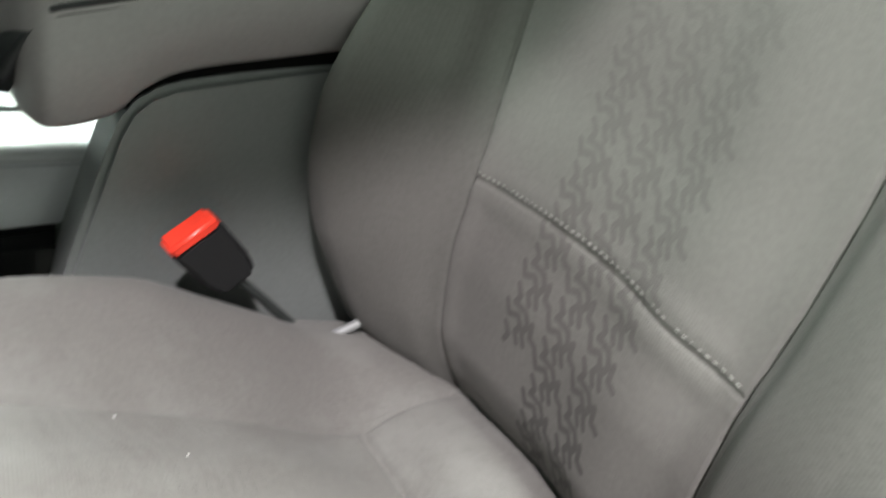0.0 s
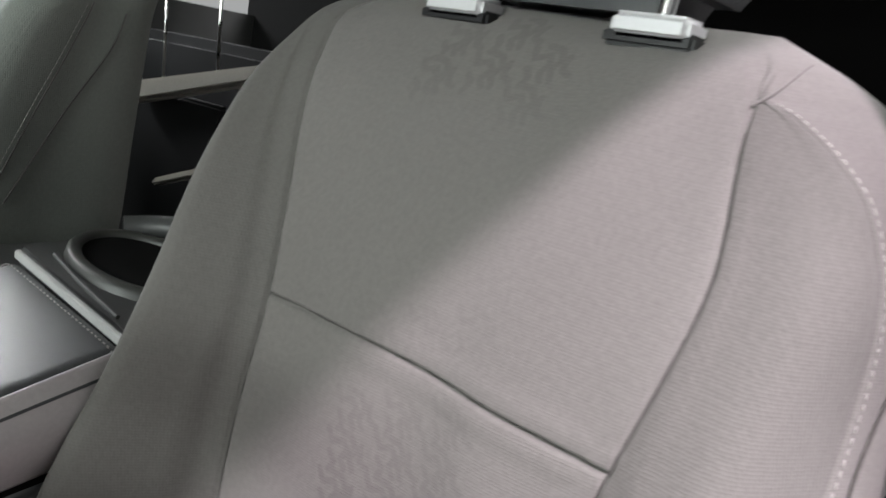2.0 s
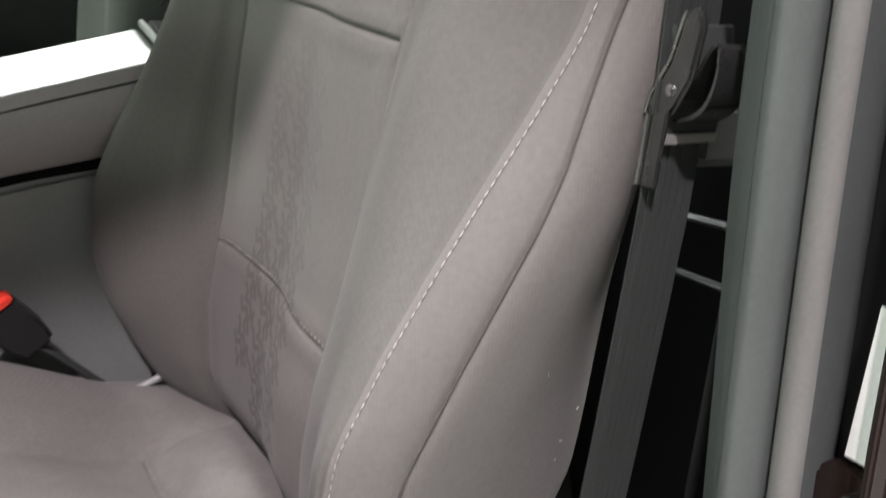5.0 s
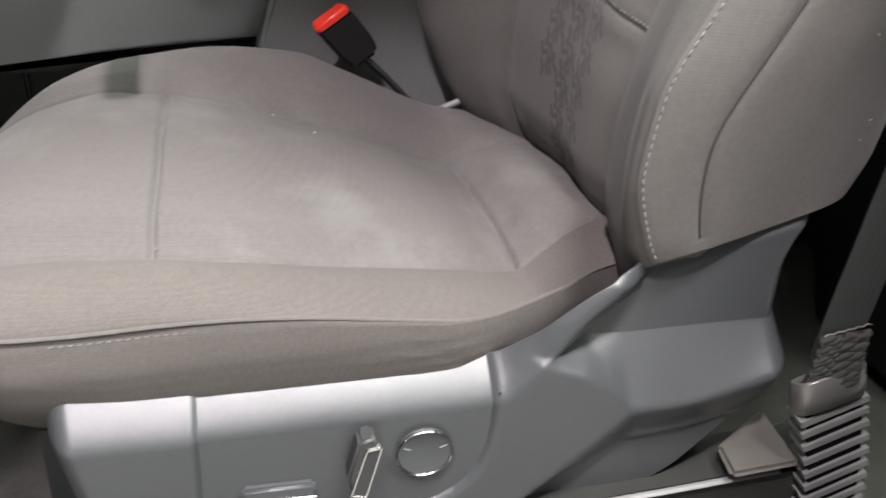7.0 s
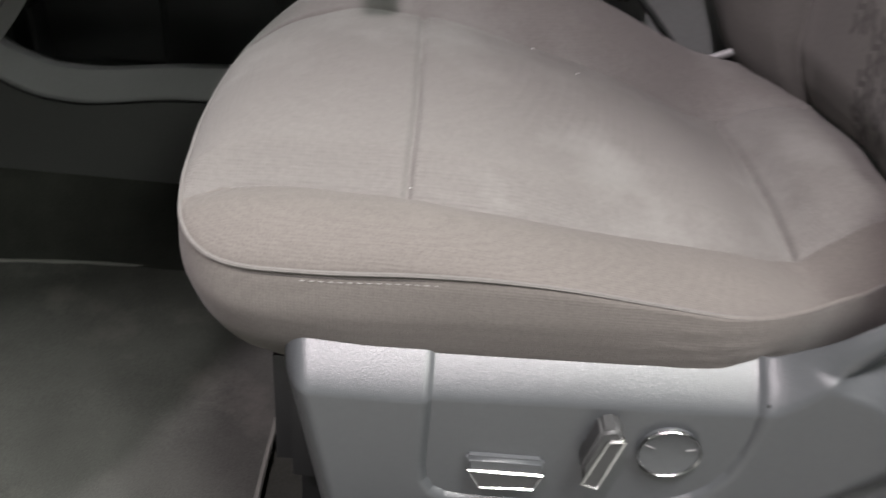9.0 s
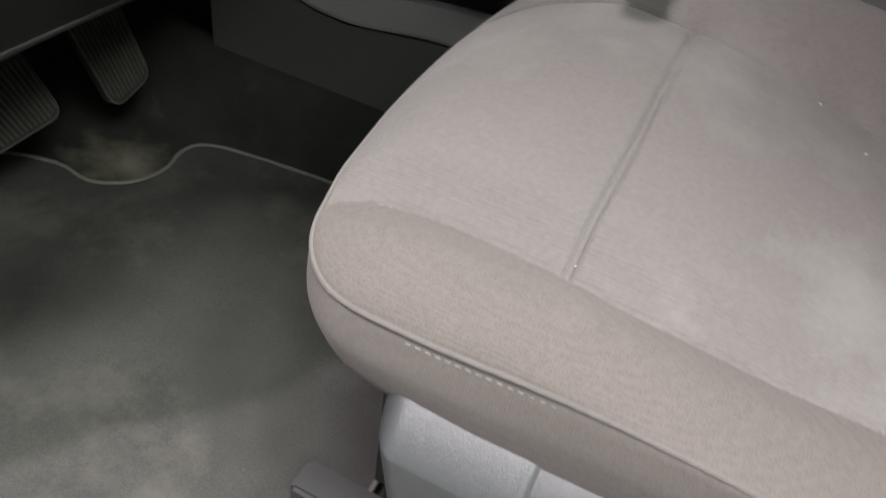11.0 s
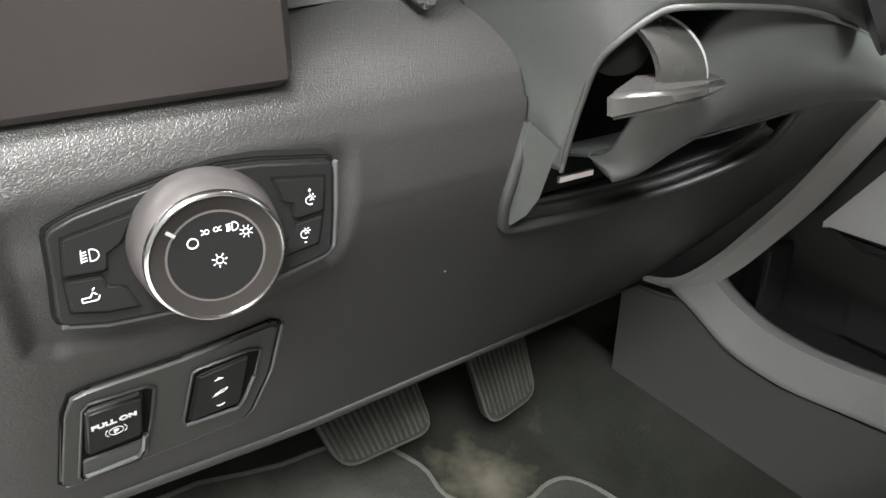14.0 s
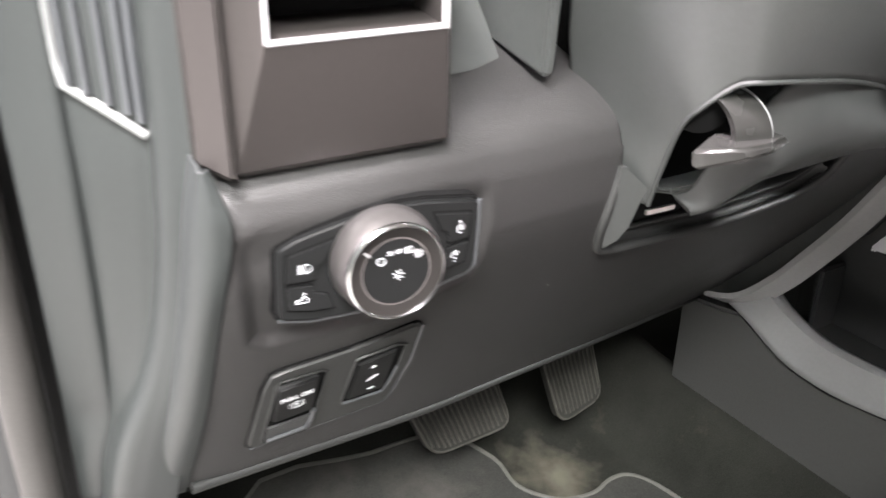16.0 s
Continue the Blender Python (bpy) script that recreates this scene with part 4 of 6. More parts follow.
# ---- centre console ----
console = thing("centre_console", "grey and silver centre console with open storage bin", "console")
part("lower_wall", slab([(-.475, .578, .065), (-.475, .578, .19), (-.410, .578, .200), (-.385, .578, .206), (-.340, .578, .186), (-.305, .578, .175), (-.262, .578, .172), (-.15, .578, .187), (.30, .578, .215), (.30, .578, .065)],
                        (0, .03, 0), .003), M_CONSOLE, console, "grey plastic console side wall")
rail_low = [(-.405, .5775, .213), (-.375, .5775, .203), (-.325, .577, .181), (-.285, .577, .174), (-.235, .577, .175), (-.15, .577, .188), (-.06, .577, .193), (.30, .577, .215)]
rail_top = [(-.362, .592, .240), (-.338, .592, .226), (-.300, .592, .214), (-.265, .592, .211), (-.22, .592, .213), (-.14, .592, .224), (-.05, .592, .230), (.30, .592, .25)]
def rail(u, w):
    a, b = spline(rail_low, u), spline(rail_top, u)
    p = a + (b - a) * min(w / .7, 1)
    if w > .7:
        p = p + np.array([0, .016 * (w - .7) / .3, -.004 * (w - .7) / .3])
    return p
v, f = grid(rail, 60, 10)
bm = bmesh.new()
bm.from_mesh(mesh_of("bin_rail", v, f))
r = part("bin_rail", bm, M_RAIL, console, "silver-grey bin edge rail", angle=25)
r.modifiers.new("thick", "SOLIDIFY").thickness = -.004
part("bin_floor", block((-.46, .60, .160), (.24, .92, .170), .003), M_RUBBER, console)
part("bin_mat", block((-.36, .612, .172), (.20, .70, .180), .003), M_RUBBER, console)
part("bin_side", block((-.40, .700, .165), (.24, .715, .40), .003), M_TRIM_DARK, console, "dark bin inner wall")
part("bin_divider", block((-.352, .655, .172), (-.344, .70, .262), .003), M_TRIM_DARK, console)
for x in (-.27, -.12):
    part("bin_insert", block((x, .690, .185), (x + .085, .701, .335), .004), M_TRIM_DARK, console)
part("bin_far", block((-.46, .90, .05), (.24, .93, .35), .004), M_TRIM, console)
# upper deck
part("deck_side", slab([(-.253, .570, .349), (-.199, .570, .429), (.10, .570, .443), (.335, .570, .458), (.335, .570, .408), (.08, .570, .378), (-.04, .570, .360)], (0, .012, 0), .003), M_DECK, console, "silver painted deck side")
part("deck_under", slab([(-.250, .582, .345), (-.05, .582, .352), (.25, .582, .39), (.25, .582, .37), (-.22, .582, .333)], (0, .25, 0), .003), M_BLACK, console)
def deck(u, w):
    x = -.199 + u * .534
    z = .4285 + u * .0235
    y = .5705 + w * .29
    # bright chamfer along the outer edge, then flat
    zz = z + .014 * ramp(w * .29, .030)
    return (x, y, zz)
v, f = grid(deck, 12, 60)
dk = link_part("deck_top", mesh_of("deck_top", v, f), M_SILVER, console, "bright silver deck top")
dk.modifiers.new("thick", "SOLIDIFY").thickness = -.006
part("deck_nose", slab([(-.253, .572, .349), (-.199, .572, .4285), (-.199, .86, .44), (-.253, .86, .36)], (.004, 0, -.004), .002), M_DECK, console)
# one black slab holds both the tray and the shade on the front deck
part("deck_front_black", slab([(-.215, .632, .4455), (.06, .632, .4585), (.06, .86, .4585), (-.215, .86, .4455)], (0, 0, .004), .0015), M_BLACK, console, "black slab for the dark tray and shaded front of the deck")
for k in range(3):
    part("shifter_plate_slot", block((.09 + .06 * k, .66, .457), (.135 + .06 * k, .675, .4645), .002), M_CHROME, console)
part("shifter_plate", block((.07, .64, .447), (.27, .72, .4605), .004), M_SILVER, console)
# rear side cover beside the seat
part("side_cover", slab([(.235, .503, .30), (.251, .503, .395), (.281, .503, .500), (.290, .503, .520), (.304, .503, .533), (.322, .503, .541), (.38, .503, .553), (.446, .503, .5655), (.62, .503, .595), (.62, .503, .30)],
                        (0, .07, 0), .006, 3), M_COVER, console, "grey plastic cover beside the seat")
# black slab painted in for the shadow between cover and armrest
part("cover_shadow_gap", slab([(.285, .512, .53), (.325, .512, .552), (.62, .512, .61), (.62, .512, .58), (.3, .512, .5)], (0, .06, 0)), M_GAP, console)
# padded armrest
arm = thing("armrest_lid", "black leather armrest lid with stitched edge", "armrest")
def arm_side(u, w):
    x0 = .212
    lower = [(.212, .528), (.225, .512), (.245, .508), (.280, .519), (.300, .538), (.330, .5535), (.40, .568), (.50, .586), (.60, .60)]
    upper = [(.212, .592), (.225, .598), (.245, .603), (.280, .612), (.300, .618), (.330, .627), (.40, .645), (.50, .671), (.60, .695)]
    a, b = spline(lower, u), spline(upper, u)
    x, z = a + (b - a) * w
    y = .494 - .012 * math.sin(math.pi * min(max(w, 0), 1)) + .004 * (1 - w)
    e = max(0, 1 - (x - x0) / .03)
    y += .05 * e**2.2
    return (x, y, z)
v, f = grid(arm_side, 70, 24)
sd = link_part("armrest_side", mesh_of("armrest_side", v, f), M_PAD, arm, "soft grey vinyl armrest side")
sd.modifiers.new("thick", "SOLIDIFY").thickness = -.006
def lid(u, w):
    x = .205 + u * .292
    y = .488 + w * .225
    z = .590 + u * .0735 + .02 * w
    a = min(w, 1 - w) / .12
    if a < 1:
        z -= .014 * (1 - a) ** 2
    b = u / .14
    if b < 1:
        z -= .050 * (1 - b) ** 2
        y += .03 * (1 - b) ** 2 * (1 if w < .5 else -1)
    return (x, y, z)
v, f = grid(lid, 60, 60)
ld = link_part("lid_top", mesh_of("lid_top", v, f), M_LEATHER, arm, "black leather lid top")
ld.modifiers.new("thick", "SOLIDIFY").thickness = -.012
part("armrest_front", slab([(.210, .515, .53), (.205, .515, .585), (.205, .69, .595), (.210, .69, .53)], (.05, 0, 0), .02, 4), M_LEATHER, arm)
# black core puts the shade inside the armrest into its colour
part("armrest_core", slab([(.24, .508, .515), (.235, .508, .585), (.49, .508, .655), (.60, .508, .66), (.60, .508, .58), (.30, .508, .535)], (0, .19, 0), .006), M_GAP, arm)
lp = [Vector(lid(.12 + .88 * k / 40, .035)) + Vector((0, 0, .0008)) for k in range(41)]
# black tube drawn as the shadow gap below the lid
part("lid_gap_black", sweep([p + Vector((0, .001, -.0125)) for p in lp[6:]], .0048, 8), M_GAP, arm, "black tube painted as the shadow under the lid")
part("lid_piping", sweep([p + Vector((0, -.006, -.003)) for p in lp], .0022, 6), M_LEATHER, arm)
tagged(link_part("stitching", stitches(lp, .005, .0025, .0007, (0, 0, 0)), M_THREAD, arm), kind="stuff")
lp = [Vector(lid(1.0, k / 30)) + Vector((-.006, 0, .0008)) for k in range(31)]
tagged(link_part("stitching", stitches(lp, .004, .0025, .0006, (0, 0, 0)), M_THREAD, arm), kind="stuff")
# console rear: bright bar and cup holder
rear = thing("rear_cup_holder", "dark grey console rear with a cup holder and bright bar", "cup holder")
part("bright_bar", slab([(.501, .485, .6685), (.5065, .485, .669), (.5065, .705, .6915), (.501, .705, .691)], (0, 0, -.008), .001), M_STRIP, rear, "bright silver bar")
part("holder_deck", slab([(.512, .49, .665), (.70, .49, .668), (.70, .78, .692), (.512, .72, .690)], (0, 0, -.02), .003), M_TRIM_DARK, rear)
part("holder_body", block((.50, .50, .30), (.70, .86, .655), .01), M_TRIM_DARK, rear)
def around(a, rx, ry, z):
    return (.600 + rx * math.sin(a), .648 + ry * math.cos(a), z + .12 * (ry * math.cos(a)))
def cup_rim(u, w):
    a = 2 * math.pi * w
    grow, lift = ((.0, -.030), (.0, .004), (.003, .0075), (.010, .008), (.014, .004), (.016, -.004))[round(u * 5)]
    return around(a, .052 + grow, .072 + grow, .684 + lift)
v, f = grid(cup_rim, 6, 80)
link_part("cup_ring", mesh_of("cup_ring", v, f), M_TRACK, rear, "raised oval rim")
# flat black face stands in for the shade down in the cup well
bm = bmesh.new()
bm.faces.new([bm.verts.new(around(2 * math.pi * k / 60, .053, .073, .6865)) for k in range(60)])
part("cup_well_shade", bm, M_GAP, rear)
part("holder_lip", sweep([around(radians(a), .084, .098, .686 + .020 * max(0, math.sin(radians(a))) ** 2) for a in range(20, 171, 6)], .017, 12, .75), M_TRIM_DARK, rear, "thick raised rear lip")
part("holder_front_edge", sweep([(.520, .55, .674), (.524, .62, .681), (.532, .69, .689)], .0022, 6), M_TRIM_DARK, rear)

# ---- buckle ----
buckle = thing("seat_belt_buckle", "black seat belt buckle with a red release button", "belt buckle")
ax = (Vector((.376, .462, .392)) - Vector((.327, .455, .449))).normalized()
wide = Vector((.034, .006, .024)).normalized()
thin = ax.cross(wide).normalized()
bm_m = Matrix.Translation((.3265, .4535, .4490)) @ Matrix((wide, thin, ax)).transposed().to_4x4()
def local(bm, m):
    bmesh.ops.transform(bm, matrix=m, verts=bm.verts)
    return bm
part("housing", local(slab([(-.0215, -.013, .004), (.0215, -.013, .004), (.0205, -.013, .045), (.015, -.012, .060), (-.015, -.012, .060), (-.0205, -.013, .045)], (0, .024, 0), .004, 3), bm_m), M_BLACK, buckle)
part("release_button", local(block((-.0205, -.0125, -.003), (.0205, .0105, .008), .003, 3), bm_m), M_RED, buckle, "red release button")
part("housing_step", local(block((-.0205, -.0145, .012), (.0205, -.0115, .017), .001), bm_m), M_TRIM_DARK, buckle)
part("stalk", sweep([bm_m @ Vector((0, 0, .055)), bm_m @ Vector((.004, 0, .09)), (.43, .468, .34), (.46, .47, .30)], .010, 8, .4), M_WEB, buckle, "black webbing stalk")

# ---- B-pillar, belt and door jamb ----
PIL_IN = [(-.1, -.145), (.30, -.098), (.42, -.088), (.55, -.074), (.70, -.057), (.80, -.050), (.94, -.034), (1.38, .03)]
PIL_OUT = [(-.1, -.165), (.30, -.129), (.489, -.117), (.607, -.107), (.71, -.098), (.825, -.089), (.94, -.072), (1.38, -.005)]
pillar = thing("wall_b_pillar", "grey plastic B-pillar trim", "wall", kind="structure")
def pillar_face(u, w):
    z = -.05 + 1.43 * u
    yi, yo = table(PIL_IN, z), table(PIL_OUT, z)
    prof = [(.735, yi + .012), (.690, yi + .006), (.664, yi), (.655, yi - .012), (.653, .55 * yi + .45 * yo), (.652, .35 * yi + .65 * yo), (.640, .2 * yi + .8 * yo), (.636, .08 * yi + .92 * yo), (.638, yo - .003), (.653, yo - .0065), (.70, yo - .010)]
    p = spline([(a, b, z) for a, b in prof], w)
    return (p[0] + (.012 * ramp(z - .765, .004) if w < .62 else 0), p[1], z)
v, f = grid(pillar_face, 240, 60)
pl = link_part("pillar_trim", mesh_of("pillar_trim", v, f), M_PILLAR, pillar)
pl.modifiers.new("thick", "SOLIDIFY").thickness = .003
part("trim_joint", sweep(smooth_path([(.6575, -.050, .806), (.655, -.060, .798), (.6515, -.067, .792), (.6495, -.079, .790), (.646, -.090, .788)], 20), .0014, 6), M_COVER, pillar, "pale trim joint")
seal = [(.655 + .004, table(PIL_OUT, z) - .0145, z) for z in np.linspace(-.05, 1.38, 40)]
part("door_seal", sweep(seal, lambda t: .0072, 14, up=(1, 0, 0)), M_SEAL, pillar, "rounded grey door seal")
# black tube stands in for the dark gap beside the seal
part("seal_gap_black", sweep([(x - .003, y + .0128, z) for x, y, z in seal], .0036, 6), M_GAP, pillar)
part("pillar_core", slab([(.70, -.06, -.1), (.80, -.06, -.1), (.80, -.02, 1.38), (.70, -.02, 1.38)], (0, -.10, 0), .01), M_BLACK, pillar)
jamb = [(.690, table(PIL_OUT, z) - .030, z) for z in (-.1, .42, .70, 1.38)]
part("jamb_panel", slab([jamb[0], jamb[1], jamb[2], jamb[3], (.72, -.20, 1.38), (.72, -.33, .42), (.72, -.33, -.1)], (.03, 0, 0), .006), M_BODY, pillar, "dark brown painted door jamb")
part("jamb_step", sweep([(.684, table(PIL_OUT, z) - .046 - .004 * math.sin(z * 9), z) for z in np.linspace(.1, 1.2, 30)], .006, 8), M_BODY, pillar)
# striker and labels on the jamb
st = thing("door_striker", "steel door striker on a painted plate", "door striker")
part("striker_plate", slab([(.688, -.106, .49), (.688, -.143, .47), (.688, -.19, .475), (.688, -.19, .555), (.688, -.128, .555), (.688, -.108, .53)], (.006, 0, 0), .002), M_BODY, st)
part("striker_pin", sweep([(.690, -.112, .512), (.668, -.118, .5105), (.664, -.134, .508), (.69, -.141, .504)], .0045, 10), M_STEEL, st)
part("striker_brace", sweep([(.686, -.111, .506), (.680, -.151, .486), (.684, -.176, .474)], .004, 8), M_STEEL, st)
part("bolt_head", lathe([(0, .010), (.005, .010), (.007, .006)], Matrix.Translation((.688, -.146, .535)) @ pose(0, 0, 0, 0, 180, 0), 6), M_STEEL, st)
for z0, yel in ((.405, True), (.560, False)):
    y0 = -.136 if yel else -.134
    lb = thing("jamb_label", "white and yellow printed sticker on the door jamb" if yel else "white printed sticker on the door jamb", "label")
    part("paper", block((.6872, y0 - .075, z0 - .065 if yel else z0), (.6882, y0, z0 + .075)), M_PAPER, lb)
    if yel:
        part("yellow_band", block((.6862, y0 - .012, z0 - .064), (.6871, y0 - .001, z0 + .074)), M_YELLOW, lb)
        part("yellow_band", block((.6862, y0 - .075, z0 + .066), (.6871, y0 - .012, z0 + .074)), M_YELLOW, lb)
    for k in range(9):
        part("print_bar", block((.6860, y0 - .065, z0 + .010 + k * .006), (.6870, y0 - .022 - .004 * (k % 3), z0 + .0125 + k * .006)), M_INK, lb)
ys = thing("jamb_sticker", "yellow warning sticker strip on the jamb edge", "label")
part("strip", block((.684, -.119, .39), (.6852, -.107, .487)), M_YELLOW, ys)
# belt
belt = thing("seat_belt", "black seat belt webbing with ribbed sleeve and latch plate", "seat belt")
path = smooth_path([(.690, .000, .20), (.668, -.002, .27), (.652, -.006, .31), (.649, -.009, .34), (.653, -.010, .41), (.6595, -.010, .49), (.662, -.011, .54), (.6655, -.012, .61), (.668, -.012, .67), (.665, -.012, .80), (.653, -.011, .92), (.650, .0, 1.15), (.66, .02, 1.33)], 80)
part("webbing", ribbon(path[10:], (.0325, -.004, 0), (.0002, .0016, 0)), M_WEB, belt)
for k in (-.011, -.0065, -.002, .0025, .007, .0115):
    part("weave_ridge", ribbon([p + Vector((k, -.0011 - .13 * k, 0)) for p in path[22:]], (.0022, -.0004, 0), (0, .0008, 0)), M_WEB, belt)
sl = [Vector((.660, .0, .293)), Vector((.668, .0, .262)), Vector((.690, .001, .20)), Vector((.704, .002, .14)), Vector((.71, .002, .10))]
def sleeve_band(u, w):
    a = 2 * math.pi * w
    c, n = abs(math.cos(a)) ** .5 * math.copysign(1, math.cos(a)), abs(math.sin(a)) ** .6 * math.copysign(1, math.sin(a))
    drop, out = ((.004, .0), (-.0005, .0016), (.0015, .0032), (.016, .0040), (.030, .0034), (.032, .0))[u]
    return (.6555 + .29 * drop + (.0235 + out) * c, -.002 + (.0085 + out) * n + .002 * c, .297 + .0075 * c - drop - .006 * n)
v, f = grid(lambda u, w: sleeve_band(round(u * 5), w), 6, 72)
link_part("sleeve_band", mesh_of("sleeve_band", v, f), M_BAND, belt, "satin metal band round the sleeve mouth")
def gathered(u, w):
    k = w - .5
    crumple = .0007 * math.sin(34 * u + 3 * math.sin(9 * w)) + .0004 * math.sin(71 * u + 15 * w)
    return (.6495 + .004 * u + k * (.034 + .006 * u), -.0115 + .003 * u + crumple - .004 * k, .338 - .050 * u + .006 * k)
v, f = grid(gathered, 60, 40)
fold = link_part("webbing_fold", mesh_of("webbing_fold", v, f), M_FOLD, belt, "gathered dusty webbing end")
fold.modifiers.new("thick", "SOLIDIFY").thickness = .004
part("fray", sweep([(.632 + .0036 * k, -.0135, .3368 + .0016 * (k % 2) + .0008 * k) for k in range(11)], .0005, 5), M_THREAD_DULL, belt, "frayed pale stitch row")
for k in range(13):
    p = spline(sl, .25 + k * .055)
    part("sleeve_rib", ribbon([p + np.array((-.0012, 0, .0042)), p + np.array((.0012, 0, -.0012))], (.060, .008, .014), (.001, .020, 0)), M_SLEEVE, belt, "grey ribbed sleeve" if k == 0 else "")
part("sleeve_core", ribbon([spline(sl, .1), spline(sl, .5), spline(sl, .98)], (.050, .007, .010), (.001, .015, 0)), M_GAP, belt)
# latch plate resting on the webbing
part("strap_loop", ribbon(smooth_path([(.672, -.016, .745), (.672, -.019, .725), (.671, -.018, .700), (.671, -.014, .686)], 14), (.034, -.005, .002), (0, .0035, .001)), M_WEB, belt)
part("strap_fray", ribbon([(.671, -.0175, .690), (.671, -.0170, .685)], (.034, -.005, .002), (0, .004, 0)), M_THREAD_DULL, belt, "frayed pale strap end")


def across_x(points, x, deep, bevel):
    return slab([(x, y, z) for y, z in points], (deep, 0, 0), bevel, 2)


plate = part("latch_plate", across_x([(-.022, .753), (-.031, .754), (-.035, .745), (-.032, .720), (-.024, .704), (-.018, .698), (-.003, .698), (-.005, .708), (-.016, .727)], .653, .005, .0018), M_GUNMETAL, belt, "dark metal latch plate")
part("latch_rivet", lathe([(0, .0032), (.0015, .0030), (.002, .001)], Matrix.Translation((.653, -.020, .713)) @ pose(0, 0, 0, 0, 180, 0), 16), M_CHROME, plate, "bright rivet")
part("latch_edge", sweep([(.6525, -.0225, .752), (.6525, -.0165, .728), (.6525, -.0055, .7085), (.6525, -.0035, .699)], .0012, 6), M_STEEL, plate)
part("latch_flap", ribbon(smooth_path([(.670, -.0235, .709), (.670, -.0300, .722), (.670, -.0365, .735), (.670, -.0410, .736), (.670, -.0425, .722), (.670, -.0385, .708), (.670, -.0290, .700), (.670, -.0170, .697)], 30), (.022, 0, 0), (0, .0016, .0016)), M_GUNMETAL, plate, "curled metal latch guide")
part("latch_tongue", across_x([(-.010, .699), (-.0085, .660), (-.021, .662), (-.0225, .703)], .650, .003, .001), M_GUNMETAL, plate)
part("latch_tongue_edge", sweep([(.6485, -.0105, .700), (.6485, -.0090, .662)], .0016, 6), M_CHROME, plate, "chrome tongue edge")

# ---- passenger seat and rear ----
ps = thing("passenger_seat", "grey-green cloth passenger seat backrest with double stitched side", "car seat")
def pass_back(u, w):
    z = .34 + .66 * u
    xf = table(X_INSERT, z) - .035
    xr = table(X_REAR, z) + .0
    prof = [(xr, .99), (xr - .01, .872), (.5 * xf + .5 * xr - .02, .858), (xf - .005, .856), (xf - .03, .885), (xf, .94), (xf + .01, 1.08), (xf, 1.22), (xf - .03, 1.28), (xf + .02, 1.31), (xr, 1.30)]
    k = max(0, (u - .86) / .14)
    prof = [(a + .06 * k * k, b + (1.08 - b) * .25 * k * k) for a, b in prof]
    p = spline([(a, b, z) for a, b in prof], w)
    return p
v, f = grid(pass_back, 60, 110)
link_part("backrest", mesh_of("backrest", v, f), M_CLOTH_FAR, ps)
pass_pts = np.array([pass_back(u, w) for u in np.linspace(0, 1, 160) for w in np.linspace(.10, .48, 120)])
for k, run in enumerate(([(.54, .730), (.573, .802), (.599, .856), (.631, .928)], [(.552, .700), (.580, .748), (.616, .808), (.659, .876), (.675, .92)])):
    path = []
    for q in smooth_path([(a, b, 0) for a, b in run], 24):
        near = pass_pts[np.argsort((pass_pts[:, 0] - q.x) ** 2 + (pass_pts[:, 2] - q.y) ** 2)[:8]]
        path.append(Vector((q.x, float(near[:, 1].mean()) - .0012, q.y)))
    if k == 0:
        tagged(link_part("stitching", stitches(path, .0045, .0020, .0006, (0, 0, 0)), M_THREAD_DULL, ps, "pale thread"), kind="stuff")
        part("stitched_seam", sweep([p + Vector((.005, .0004, -.002)) for p in path], .0009, 5), M_SEAM, ps)
    else:
        part("stitched_seam", sweep(path, .0009, 5), M_SEAM, ps)
part("cushion", block((.06, .86, .20), (.58, 1.32, .36), .05, 5), M_CLOTH_FAR, ps)
part("seat_base", block((.10, .90, -.05), (.55, 1.28, .22), .02), M_BLACK, ps)
rs = thing("rear_seat_frame", "folded rear seat with a beige bar and bare steel rods", "rear seat")
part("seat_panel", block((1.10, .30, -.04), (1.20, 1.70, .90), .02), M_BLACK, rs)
part("beige_bar", slab([(.95, .955, .858), (.95, 1.33, .768), (.95, 1.33, .806), (.95, .955, .884)], (.035, 0, 0), .006), M_BEIGE, rs, "beige plastic bar")
part("lower_bar", slab([(.92, 1.00, .710), (.92, 1.17, .652), (.92, 1.17, .665), (.92, 1.00, .724)], (.02, 0, 0), .004), M_BEIGE, rs)
part("bar_post", block((.99, 1.10, -.04), (1.01, 1.56, .80), .006), M_BLACK, rs)
for y, z in ((1.112, .845), (1.267, .805)):
    part("steel_rod", sweep([(.985, y, z), (.985, y + .03, z + .28)], .003, 6), M_STEEL, rs)
part("grab_panel", block((1.05, -.02, .74), (1.08, .10, .98), .008), M_TRIM_DARK, rs)
part("rear_trim", block((1.04, -.05, .985), (1.06, .10, 1.0), .004), M_BEIGE, rs)
part("cross_rod", sweep([(.86, -.06, .60), (.92, .25, .56)], .004, 6), M_TRIM, rs)
part("cross_rod", sweep([(.86, -.07, .545), (.92, .25, .505)], .004, 6), M_TRIM, rs)
part("floor_bracket", block((.72, .02, .66), (.95, .05, .70), .006), M_TRIM_DARK, rs)


# ---- dashboard ----
dash = thing("dashboard", "black grained dashboard with knee panel and column opening", "dashboard")
DX = [(.320, -.300), (.335, -.287), (.36, -.274), (.40, -.255), (.43, -.238), (.45, -.226), (.475, -.208), (.50, -.200), (.525, -.199), (.540, -.202), (.552, -.209), (.562, -.222), (.570, -.240), (.580, -.270), (.60, -.325), (.62, -.38), (.66, -.49)]
DASH_Z = [(-.09, .325), (.06, .318), (.20, .290), (.38, .247), (.56, .197), (.62, .182)]
